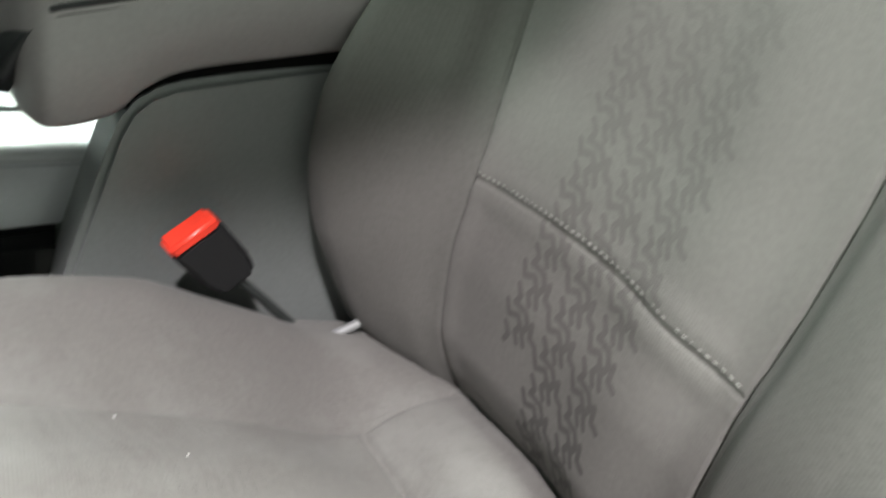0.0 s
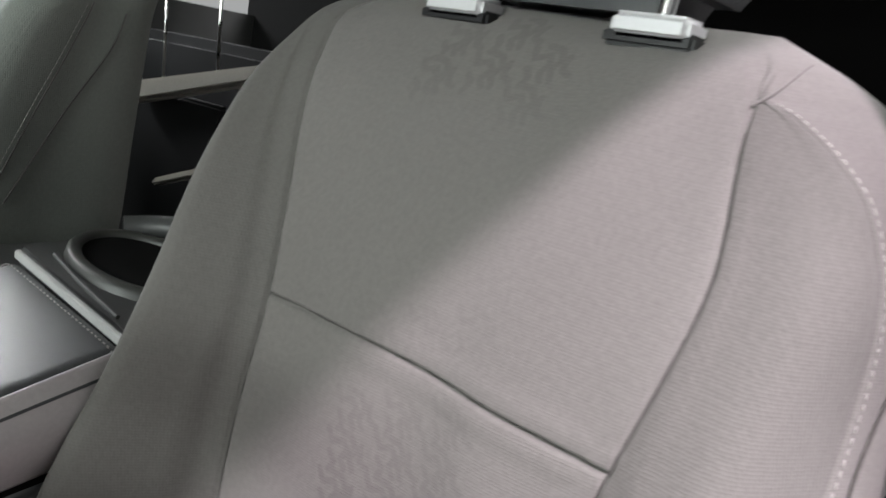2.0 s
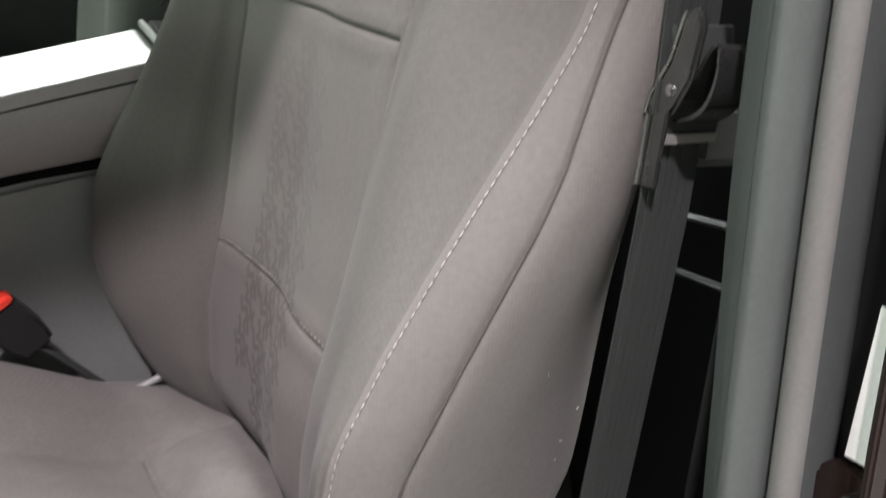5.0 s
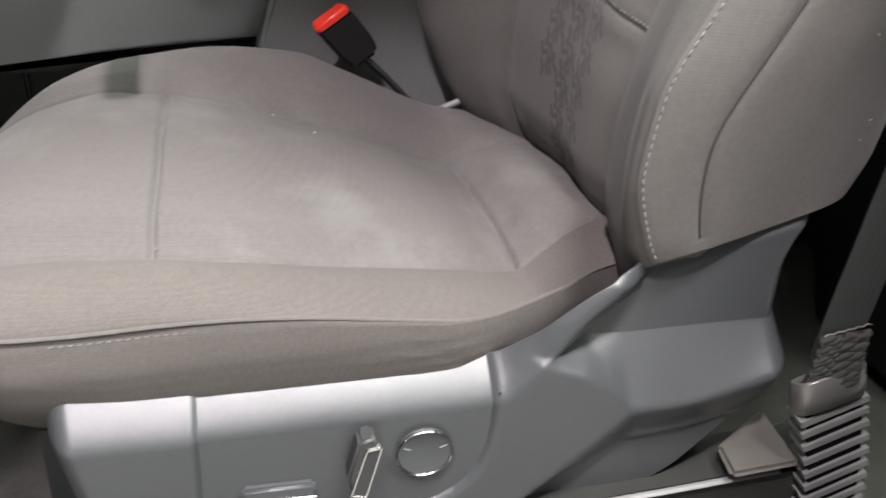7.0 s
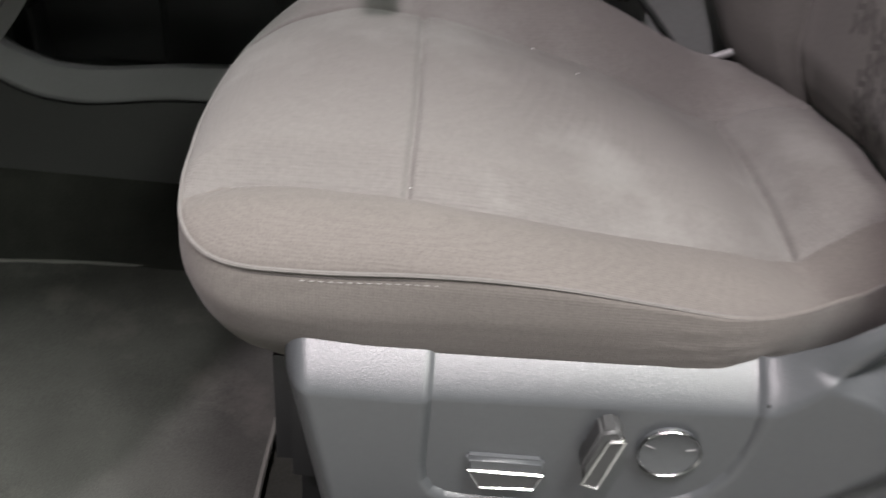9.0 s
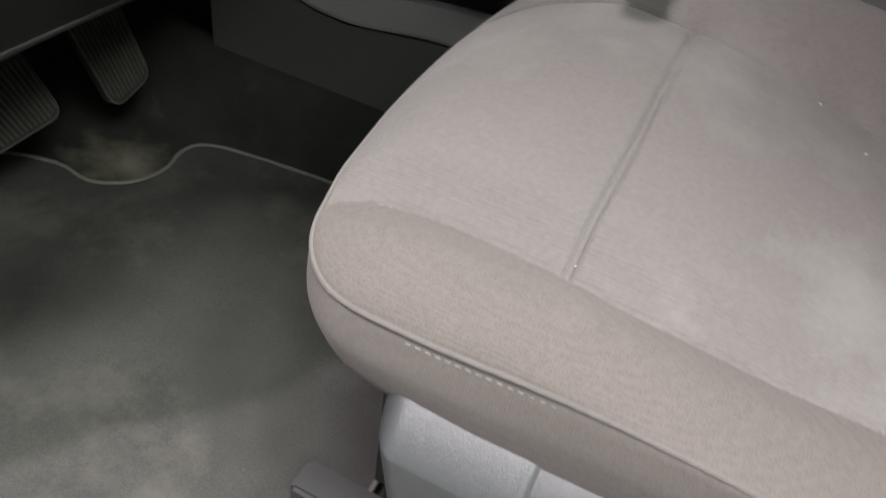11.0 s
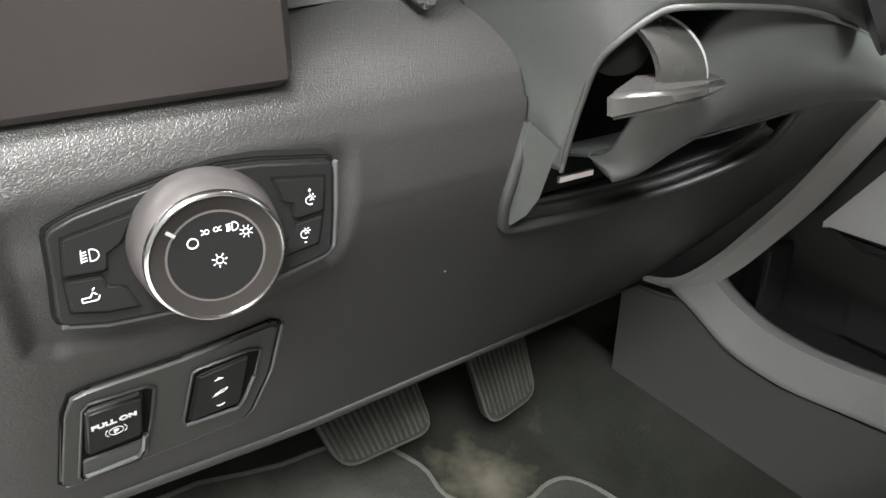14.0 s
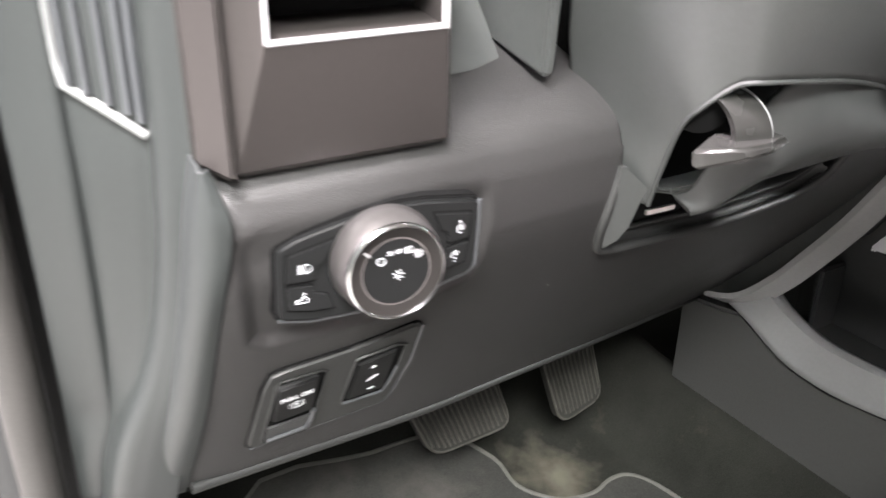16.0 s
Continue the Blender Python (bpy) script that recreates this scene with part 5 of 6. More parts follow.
DASH_B = [(-.09, -.275), (.06, -.281), (.20, -.320), (.38, -.380), (.56, -.450), (.62, -.47)]
DASH_END = [(.30, -.089), (.32, -.087), (.40, -.079), (.487, -.070), (.53, -.063), (.56, -.066), (.66, -.068)]
OPENING = [(.187, .70), (.187, .540), (.189, .518), (.183, .484), (.187, .460), (.198, .449), (.234, .443), (.287, .437), (.348, .433), (.403, .435), (.429, .440), (.452, .458), (.46, .50), (.47, .70)]
POCKET = [(-.0555, .522), (-.0555, .50), (-.052, .463), (-.045, .459), (-.003, .456), (.05, .460), (.076, .467), (.081, .475), (.083, .496), (.083, .530), (.0, .540), (-.04, .532)]


def dash_plain(y, z):
    x = table(DX, z) - .04 * max(0, y - .03)
    if z < .49:
        w = ((.49 - z) / (.49 - table(DASH_Z, y))) ** 1.2
        x = (1 - w) * (table(DX, .49) - .04 * max(0, y - .03)) + w * table(DASH_B, y)
    if y < -.05:
        x -= 3.0 * (-.05 - y) ** 2
    return x


def dash_x(y, z):
    # shallow pocket round the light switch
    x = dash_plain(y, z)
    if -.07 < y < .10 and .44 < z < .55:
        x -= .0042 * ramp(inside_depth(y, z, POCKET) + .002, .011) * (1 - ramp(z - .522, .026))
    return x


def dash_point(u, w):
    y1 = -.075 + .664 * u
    if w < .93:
        z0 = table(DASH_Z, y1)
        z = z0 + (.578 - z0) * w / .93
    else:
        z = .578 + .085 * (w - .93) / .07
    y0 = table(DASH_END, z)
    y = y0 + (.589 - y0) * u
    return (dash_x(y, z), y, z)


nu, nv = 400, 190
v, f = grid(dash_point, nu, nv)
keep = []
for q in f:
    cy, cz = sum(v[k][1] for k in q) / 4, sum(v[k][2] for k in q) / 4
    if inside_depth(cy, cz, OPENING) < 0 and not (cz > .557 and cy < .056):
        keep.append(q)
me = mesh_of("knee_panel", v, [q for q in keep])
pan = link_part("knee_panel", me, M_DASH, dash, "grained black knee panel")
bm = bmesh.new()
bm.from_mesh(me)
bmesh.ops.delete(bm, geom=[q for q in bm.verts if not q.link_faces], context="VERTS")
bm.to_mesh(me)
bm.free()
pan.modifiers.new("thick", "SOLIDIFY").thickness = -.004
rim_path = smooth_path([(dash_plain(y, z), y, z) for y, z in OPENING[2:-1]], 90)
part("opening_rim", sweep([p + Vector((.0006, 0, 0)) for p in rim_path], .0036, 8), M_DASH_LOW, dash, "rounded opening edge")
LEDGE = smooth_path([(dash_plain(y, z), y, z) for y, z in OPENING[3:-2]], 80)


def ledge(u, w):
    p = Vector(spline(LEDGE, u))
    k = min(1, u / .12, (1 - u) / .06)
    prof = spline([(0, .001), (-.006, .004), (-.007, .008), (-.004, .0105), (-.004, .0135), (-.010, .016), (-.022, .018), (-.05, .020)], w)
    return p + Vector((prof[0], (1 - k) * prof[1] * (1 if u < .5 else -1), prof[1]))


v, f = grid(ledge, 90, 26)
link_part("opening_ledge", mesh_of("opening_ledge", v, f), M_DASH_LOW, dash, "stepped lower edge of the column opening")
part("lower_lip", sweep([(table(DASH_B, y), y, table(DASH_Z, y) + .001) for y in np.linspace(-.084, .588, 50)], .004, 8), M_DASH_LOW, dash)
# black sheets and blocks stand in for shade under and inside the dash
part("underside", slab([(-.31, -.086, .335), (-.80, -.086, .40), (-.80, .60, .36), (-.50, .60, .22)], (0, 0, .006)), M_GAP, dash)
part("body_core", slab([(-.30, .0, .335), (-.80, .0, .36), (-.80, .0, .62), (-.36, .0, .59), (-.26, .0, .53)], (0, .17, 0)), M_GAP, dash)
part("opening_shade", block((-.235, .190, .46), (-.228, .30, .60), .004), M_GAP, dash)
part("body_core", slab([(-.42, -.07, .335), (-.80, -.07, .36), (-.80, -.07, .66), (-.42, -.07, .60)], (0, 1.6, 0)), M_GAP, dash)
# outer end of the dash, in steps towards the door opening
F_RIGHT = [(-.283, -.0865, .320), (-.238, -.0785, .40), (-.205, -.0695, .487), (-.197, -.0625, .530), (-.199, -.0655, .548), (-.204, -.070, .5625)]
F_LEFT = [(-.292, -.106, .325), (-.248, -.0945, .40), (-.214, -.0835, .484), (-.206, -.078, .530), (-.205, -.0745, .550), (-.2045, -.0715, .5635)]


def end_cap(u, w):
    a, b = spline(F_RIGHT, u), spline(F_LEFT, u)
    p = a + (b - a) * min(w / .8, 1)
    p = p + np.array((.0035 * math.sin(math.pi * min(w / .8, 1)), -.002 * math.sin(math.pi * min(w / .8, 1)), 0))
    return p + np.array((-.045 * max(0, (w - .8) / .2), .004 * max(0, (w - .8) / .2), 0))


v, f = grid(end_cap, 60, 16)
ec = link_part("end_strip", mesh_of("end_strip", v, f), M_END, dash, "smooth grey end strip")
ec.modifiers.new("thick", "SOLIDIFY").thickness = .002
D_RIGHT = [(.30, -.108), (.34, -.103), (.42, -.090), (.48, -.078), (.55, -.065), (.60, -.062), (.85, -.060)]
D_LEFT = [(.30, -.128), (.34, -.124), (.38, -.1155), (.43, -.099), (.47, -.090), (.53, -.083), (.60, -.080), (.85, -.078)]
side_panel = thing("wall_dash_end", "grey-green plastic dash end panel with a slotted vent", "wall", kind="structure")


def end_band(u, w):
    z = .30 + .55 * u
    yr, yl = table(D_RIGHT, z), table(D_LEFT, z)
    sag = -.55 * max(0, .56 - z) ** 1.6
    yc = min(-.119, yl - .004)
    return Vector(spline([(-.222 + sag, yr + .012, z), (-.225 + sag, yr, z), (-.228 + sag, .5 * (yr + yl), z), (-.233 + sag, yl, z), (-.244 + sag, yl - .002, z),
                          (-.249 + sag, .7 * yl + .3 * yc, z), (-.259 + sag, .3 * yl + .7 * yc, z), (-.267 + sag, yc + .002, z), (-.264 + sag, yc - .0015, z), (-.270 + sag, yc - .010, z), (-.282 + sag, -.142, z)], w))


v, f = grid(end_band, 90, 80)
eb = link_part("end_panel", mesh_of("end_panel", v, f), M_END, side_panel)
eb.modifiers.new("thick", "SOLIDIFY").thickness = .003


def on_panel(k, z, lift=0.0):
    """A point on the end panel: k runs from its inner to its outer edge."""
    return end_band((z - .30) / .55, .40 + .30 * k) + Vector((lift, -lift * .5, 0))


v, f = grid(lambda u, w: on_panel(.02 + .93 * w, .572 + .026 * w + .24 * u, .0012), 20, 12)
vent = link_part("slot_vent", mesh_of("slot_vent", v, f), M_GAP, side_panel, "dark slotted side vent")
vent.modifiers.new("thick", "SOLIDIFY").thickness = -.002
for k in range(5):
    a = .10 + .17 * k
    part("slat", ribbon([on_panel(a, .574 + .026 * a, .003), on_panel(a, .70, .003), on_panel(a, .82, .003)], (.0026, -.0034, 0), (.003, .002, 0)), M_TRIM, vent)
part("vent_frame", sweep([on_panel(.97, .83, .003), on_panel(.97, .70, .003), on_panel(.96, .606, .003), on_panel(.88, .594, .003), on_panel(.5, .583, .003), on_panel(.06, .570, .003)], .0028, 8), M_COVER, vent, "pale vent frame")
part("lower_kick", slab([(-.34, -.118, .315), (-.50, -.118, .30), (-.50, -.118, .0), (-.38, -.118, .0)], (0, .012, 0), .004), M_SHROUD, side_panel)
apil = thing("wall_a_pillar", "grey door seal and sill along the front door opening", "wall", kind="structure")
part("front_seal", sweep([(-.20, -.163, 1.30), (-.27, -.163, .80), (-.30, -.164, .50), (-.335, -.166, .25), (-.32, -.162, .05), (-.25, -.155, -.03)], .013, 12), M_DOORSEAL, apil)
part("seal_base", slab([(-.30, -.140, 1.2), (-.33, -.142, .5), (-.38, -.142, .0), (-.62, -.142, .0), (-.62, -.142, 1.2)], (0, -.05, 0), .008), M_TRIM_DARK, apil)
part("hinge_post", slab([(-.42, -.19, 1.2), (-.45, -.19, -.1), (-.75, -.19, -.1), (-.75, -.19, 1.2)], (0, -.06, 0), .01), M_BODY, apil)
# unseen slab added to block the front lamp from the lower backrest
structure("wall_dash_top", slab([(-.33, -.07, .80), (-.30, -.07, .845), (-.92, -.07, .90), (-.92, -.07, .80)], (0, 1.75, 0), .01), M_TRIM_DARK, "unseen dark dash top added to keep front light off the lower seat")

# ---- air vent housing above the switch ----
pod = thing("air_vent_housing", "bronze satin air vent housing with silver frame", "air vent")
def pod_ring(y0, y1, z0, z1, x):
    return [(x, y0, z0), (x, y1, z0), (x, y1, z1), (x, y0, z1)]
bm = bmesh.new()
loops = []
for (y0, y1, z0, z1, x) in ((-.060, .064, .559, .78, -.32), (-.0585, .0625, .5545, .77, -.207), (-.0550, .059, .5580, .765, -.203), (-.0420, .0505, .6180, .735, -.189), (-.0390, .0475, .6210, .732, -.199), (-.0355, .0445, .626, .728, -.219)):
    loops.append([bm.verts.new(p) for p in pod_ring(y0, y1, z0, z1, x)])
for a, b in zip(loops, loops[1:]):
    for j in range(4):
        bm.faces.new((a[j], a[(j + 1) % 4], b[(j + 1) % 4], b[j]))
bm.faces.new(loops[0])
bm.faces.new(loops[-1])
bmesh.ops.bevel(bm, geom=[e for e in bm.edges if e.calc_length() < .16 and abs(e.verts[0].co.x - e.verts[1].co.x) > .05], offset=.006, segments=3, affect="EDGES")
part("housing", bm, M_BRONZE, pod, smooth=True, angle=25)
part("vent_frame", sweep([(-.1905, -.0410, .6190), (-.1905, .0495, .6190), (-.1905, .0495, .734), (-.1905, -.0410, .734)], .0022, 6, closed=True, up=(1, 0, 0)), M_SILVER, pod, "silver vent frame")
for k in range(4):
    part("louvre", block((-.207, -.035, .638 + k * .022), (-.192, .044, .641 + k * .022), .001), M_BLACK, pod)
# black sheet stands in for the shade behind the louvres
part("vent_shade", block((-.218, -.0352, .6265), (-.212, .0442, .7275)), M_GAP, pod)
part("side_bevel", slab([(-.196, -.0580, .5545), (-.210, -.0735, .5630), (-.213, -.0735, .78), (-.198, -.0580, .77)], (-.02, .006, 0), .0025, 3), M_BRONZE, pod, "pale side bevel")
cl = thing("cluster_surround", "grey plastic instrument surround beside the column", "dashboard trim")
part("surround", slab([(-.245, .070, .5735), (-.265, .140, .572), (-.34, .140, .66), (-.34, .070, .66)], (-.02, 0, 0), .004), M_SHROUD, cl)
part("side_wall", slab([(-.232, .142, .572), (-.225, .150, .80), (-.42, .150, .80), (-.36, .142, .60)], (0, .01, 0), .003), M_SHROUD, cl)

# ---- steering wheel ----
wheel = thing("steering_wheel", "black leather steering wheel with a broad lower spoke", "steering wheel")
LEAN = radians(16)
wh_up, wh_out = Vector((-math.sin(LEAN), 0, math.cos(LEAN))), Vector((math.cos(LEAN), 0, math.sin(LEAN)))
wh_c = Vector((.099, .402, .497)) + .185 * wh_up


def on_wheel(a, b, c=0.0):
    """A point of the wheel: a to the passenger side, b up, c towards the driver."""
    return wh_c + Vector((0, a, 0)) + b * wh_up + c * wh_out


part("rim", sweep([on_wheel(.185 * math.sin(2 * math.pi * k / 72), -.185 * math.cos(2 * math.pi * k / 72)) for k in range(72)], .0150, 14, closed=True, up=tuple(wh_out)), M_WHEEL, wheel, "leather wrapped rim")
part("rim_seam", sweep([on_wheel(.171 * math.sin(2 * math.pi * k / 72), -.171 * math.cos(2 * math.pi * k / 72), .0135) for k in range(72)], .0011, 6, closed=True, up=tuple(wh_out)), M_THREAD_DULL, wheel, "pale rim stitching")
part("lower_spoke", slab([on_wheel(a, b, -.016) for a, b in ((-.058, -.172), (0, -.182), (.075, -.168), (.062, -.105), (.045, -.05), (-.035, -.05), (-.042, -.105))], wh_out * .022, .005, 3), M_WHEEL, wheel, "broad black lower spoke")
part("spoke_trim", sweep(smooth_path([on_wheel(a, b, .0065) for a, b in ((-.080, -.128), (-.045, -.140), (0, -.145), (.045, -.140), (.080, -.128))], 24), .0035, 8, .5, up=tuple(wh_out)), M_COVER, wheel, "paler curved trim line")
for sgn in (-1, 1):
    part("side_spoke", slab([on_wheel(sgn * a, b, -.010) for a, b in ((.05, .030), (.172, .022), (.174, -.018), (.05, -.045))], wh_out * .018, .004, 3), M_WHEEL, wheel)
part("hub_cover", slab([on_wheel(a, b, -.012) for a, b in ((-.062, .042), (-.040, .055), (.040, .055), (.062, .042), (.064, -.02), (.050, -.070), (-.050, -.070), (-.064, -.02))], wh_out * .045, .014, 4), M_WHEEL, wheel, "padded hub cover")
part("column_boss", sweep([on_wheel(0, 0, -.01), on_wheel(0, -.01, -.10), (-.13, .335, .58)], .032, 20), M_BLACK, wheel)

# ---- headlight switch ----
hs = thing("headlight_switch", "black headlight switch panel with a chrome rotary knob", "switch")
hs_m = Matrix.Translation((-.1925, .0135, .5015)) @ pose(0, 0, 0, 0, 0, -6)
def face_pts(points, x=0.0):
    return [hs_m @ Vector((x, a, b)) for a, b in points]
def hs_dir(x):
    return hs_m.to_3x3() @ Vector((x, 0, 0))
BEZ = [(-.0540, .0152), (-.045, .0192), (-.030, .0228), (-.0136, .0262), (.0096, .0288), (.0246, .0285), (.0545, .0250), (.0562, .0230), (.0555, .0035), (.0540, -.0150), (.0510, -.0175),
       (.0307, -.0228), (.005, -.0268), (-.0196, -.0285), (-.0397, -.0280), (-.0550, -.0250), (-.0573, -.0220), (-.0562, -.0055), (-.0556, .0125)]
part("bezel_gap", slab(face_pts([(a * 1.03, b * 1.06) for a, b in BEZ], -.012), hs_dir(.0090), .001), M_GAP, hs)
part("bezel", slab(face_pts(BEZ, -.010), hs_dir(.0105), .0022, 3), M_BUTTON, hs, "soft black bezel")
BTN = {"fog_button": [(-.0506, .0115), (-.0235, .0175), (-.0305, .0058), (-.0355, .0028), (-.0365, -.0036), (-.0385, -.0042), (-.0522, -.0038)],
       "cargo_button": [(-.0524, -.0056), (-.0388, -.0062), (-.0375, -.0108), (-.0315, -.0125), (-.0274, -.0222), (-.0395, -.0218), (-.0520, -.0190)],
       "brighter_button": [(.0292, .0215), (.0515, .0188), (.0502, .0040), (.0392, .0024), (.0369, .0032), (.0369, .0095), (.0329, .0108)],
       "dimmer_button": [(.0375, .0002), (.0500, .0022), (.0475, -.0105), (.0310, -.0140), (.0335, -.0070), (.0362, -.0050)]}
btn = {}
for name, pts in BTN.items():
    cy, cz = sum(a for a, _ in pts) / len(pts), sum(b for _, b in pts) / len(pts)
    part("button_gap", slab(face_pts([(cy + (a - cy) * 1.06, cz + (b - cz) * 1.085) for a, b in pts], -.002), hs_dir(.0029)), M_GAP, hs)
    btn[name] = part(name, slab(face_pts(pts, -.002), hs_dir(.0038), .0008, 2), M_BUTTON, hs)
# paler tube paints the light caught by the pocket rim
part("bezel_edge_light", sweep(face_pts([(-.0560, -.0262), (-.040, -.0294), (-.015, -.0300), (.005, -.0286), (.0320, -.0245), (.0525, -.0190), (.0558, -.0155), (.0574, .0035), (.0580, .0232)], -.0035), .0016, 8), M_TRIM, hs, "pocket edge painted paler for the light it catches")
kn_m = hs_m @ Matrix.Translation((0, .0006, .0014))
knob = part("rotary_knob", lathe([(0, .0290), (.0008, .0298), (.0125, .0284), (.0165, .0270), (.0188, .0262)], kn_m, 72), M_KNOB, hs, "satin silver rotary knob")
part("chrome_edge", lathe([(.0182, .0269), (.0198, .0267), (.0211, .0259), (.0212, .0252), (.0202, .0247), (.0184, .0249), (.0182, .0269)], kn_m, 72, False), M_CHROME, knob)
part("knob_ring", lathe([(.0188, .0252), (.0201, .0248), (.0188, .0190), (.0176, .0185)], kn_m, 72, False), M_RING, knob, "gloss black inner ring")
part("knob_face", lathe([(.0160, .0184), (.0183, .0184), (.0189, .0180), (.0190, .0005)], kn_m, 72), M_BUTTON, knob, "soft black knob face")
part("knob_mark", slab([kn_m @ Vector((.0202, a, b)) for a, b in ((-.0178, .0135), (-.0148, .0112), (-.0140, .0122), (-.0170, .0146))], hs_dir(.0005)), M_RAIL, knob)


def bars(name, m, x, segs, parent, width=.00037):
    """A painted symbol from short strokes in local y, z at height x."""
    bms = []
    n = (m.to_3x3() @ Vector((1, 0, 0))).normalized()
    for (a, b), (c, d) in segs:
        p, q = m @ Vector((x, a, b)), m @ Vector((x, c, d))
        across = (q - p).normalized().cross(n) * width
        bms.append(ribbon([p, q], across, n * .0003))
    return part(name, merge(*bms), M_WHITE, parent, "white symbol", smooth=False)


def ring(cy, cz, r, n=14, a0=0, a1=360):
    pts = [(cy + r * math.cos(radians(a0 + (a1 - a0) * k / n)), cz + r * math.sin(radians(a0 + (a1 - a0) * k / n))) for k in range(n + 1)]
    return list(zip(pts, pts[1:]))


def rays(cy, cz, r0, r1, n, a0=0):
    return [((cy + r0 * math.cos(radians(a)), cz + r0 * math.sin(radians(a))), (cy + r1 * math.cos(radians(a)), cz + r1 * math.sin(radians(a)))) for a in [a0 + 360 * k / n for k in range(n)]]


def lamp_sign(cy, cz, s, left=True):
    k = 1 if left else -1
    d = ring(cy, cz, s, 8, -90, 90) + [((cy, cz - s), (cy - .35 * s, cz - s)), ((cy - .35 * s, cz - s), (cy - .35 * s, cz + s)), ((cy - .35 * s, cz + s), (cy, cz + s))]
    d += [((cy - .75 * s, cz + q * s), (cy - 1.7 * s, cz + q * s - .2 * s)) for q in (.75, .25, -.25, -.75)]
    return d


fx = .0191
bars("symbol", kn_m, fx, ring(-.0082, .0071, .0020), knob)
bars("symbol", kn_m, fx, ring(-.0027, .0108, .0009, 8) + ring(.0008, .0112, .0009, 8) + [((-.0048, .0118), (-.0037, .0112)), ((-.0048, .0098), (-.0037, .0103)), ((.0018, .0116), (.0029, .0123)), ((.0018, .0108), (.0029, .0105))], knob, .0003)
bars("symbol", kn_m, fx, lamp_sign(.0075, .0112, .0017), knob, .0003)
bars("symbol", kn_m, fx, ring(.0120, .0082, .0012, 10) + rays(.0120, .0082, .0017, .0026, 8, 20), knob, .0003)
bars("symbol", kn_m, fx, ring(.0010, -.0018, .0014, 10) + rays(.0010, -.0018, .0020, .0030, 7, 10), knob, .0003)
bars("symbol", hs_m, .0019, lamp_sign(-.0412, .0035, .0024) + [((-.0448, .0062), (-.0453, .0008))], btn["fog_button"], .0003)
bars("symbol", hs_m, .0019, [tuple((a + .0005, b - .0050) for a, b in q) for q in [((-.0480, -.0105), (-.0425, -.0105)), ((-.0480, -.0105), (-.0480, -.0088)), ((-.0480, -.0088), (-.0450, -.0088)), ((-.0450, -.0088), (-.0440, -.0068)), ((-.0440, -.0068), (-.0424, -.0080)), ((-.0425, -.0105), (-.0415, -.0085)), ((-.0440, -.0060), (-.0430, -.0050))]], btn["cargo_button"], .0004)
for nm, cy, cz, plus in (("brighter_button", .0445, .0098, True), ("dimmer_button", .0415, -.0050, False)):
    seg = ring(cy, cz, .0019, 8, 60, 300) + [((cy, cz), (cy + .0012, cz + .0012))] + rays(cy + .0008, cz + .0014, .0009, .0017, 6)
    seg += [((cy - .0007, cz + .0045), (cy + .0007, cz + .0045)), ((cy, cz + .0038), (cy, cz + .0052))] if plus else [((cy - .0005, cz - .0038), (cy + .0005, cz - .0038))]
    bars("symbol", hs_m, .0019, seg, btn[nm], .0003)

# ---- parking brake and pedal switches ----
pb_t = thing("parking_brake_panel", "black switch panel with parking brake and pedal switches", "switch panel")
PLATE = [(-.0430, .4300), (-.0350, .4320), (.005, .4335), (.0490, .4390), (.0540, .4360), (.0530, .3990), (.0470, .3680), (.0420, .3605), (-.0490, .3570), (-.0520, .3610), (-.0470, .4180)]


def on_dash(y, z, lift=0.0):
    return Vector((dash_x(y, z) + lift * .84, y, z - lift * .54))


def dash_slab(points, lift, deep, bevel=0.0, segs=2):
    pts = [on_dash(y, z, lift) for y, z in points]
    return slab(pts, (-deep * .84, 0, deep * .54), bevel, segs)


part("plate_gap", dash_slab([(a * 1.008, .397 + (b - .397) * 1.012) for a, b in PLATE], .0012, .006), M_GAP, pb_t)
part("plate", dash_slab(PLATE, .0030, .008, .0018, 3), M_DASH_LOW, pb_t, "smooth black switch plate")
part("plate_edge", sweep([on_dash(y, z, .0012) for y, z in ((.0560, .434), (.0550, .399), (.0488, .3665), (.0430, .3588), (.0, .3570), (-.049, .3553))], .0010, 6), M_TRIM, pb_t, "thin paler plate edge")
WELL = [(-.0385, .4200), (-.036, .4235), (-.0110, .4230), (-.0070, .4200), (-.008, .399), (-.0100, .3660), (-.0135, .3605), (-.041, .3600), (-.0430, .3650)]
# black sheet on the plate paints the shade of a recess
part("well_shade", dash_slab(WELL, .0033, .004, .0), M_GAP, pb_t)
part("well_rim", sweep([on_dash(y, z, .0034) for y, z in WELL], .0008, 6, closed=True), M_DASH_LOW, pb_t)
part("well_scoop", dash_slab([(-.0405, .3790), (-.0115, .3800), (-.0125, .3640), (-.0410, .3625)], .0042, .002, .0008), M_TRIM_DARK, pb_t, "scooped finger recess")
part("scoop_ledge", sweep([on_dash(y, z, .0046) for y, z in ((-.0400, .3655), (-.0150, .3672), (-.0118, .374), (-.0112, .385))], .0016, 6), M_TRIM, pb_t)
BRAKE_FACE = [(-.0380, .4205), (-.0130, .4215), (-.0130, .3895), (-.0390, .3870)]
PEDAL_FACE = [(.0130, .4185), (.0385, .4225), (.0375, .3840), (.0105, .3825)]
pbb = part("brake_button", dash_slab(BRAKE_FACE, .0066, .006, .0012, 3), M_BUTTON, pb_t, "black parking brake button")
WELL2 = [(.0110, .4215), (.0140, .4235), (.0390, .4255), (.0450, .4230), (.0440, .4030), (.0400, .3785), (.0370, .3770), (.0095, .3780), (.0080, .3840)]
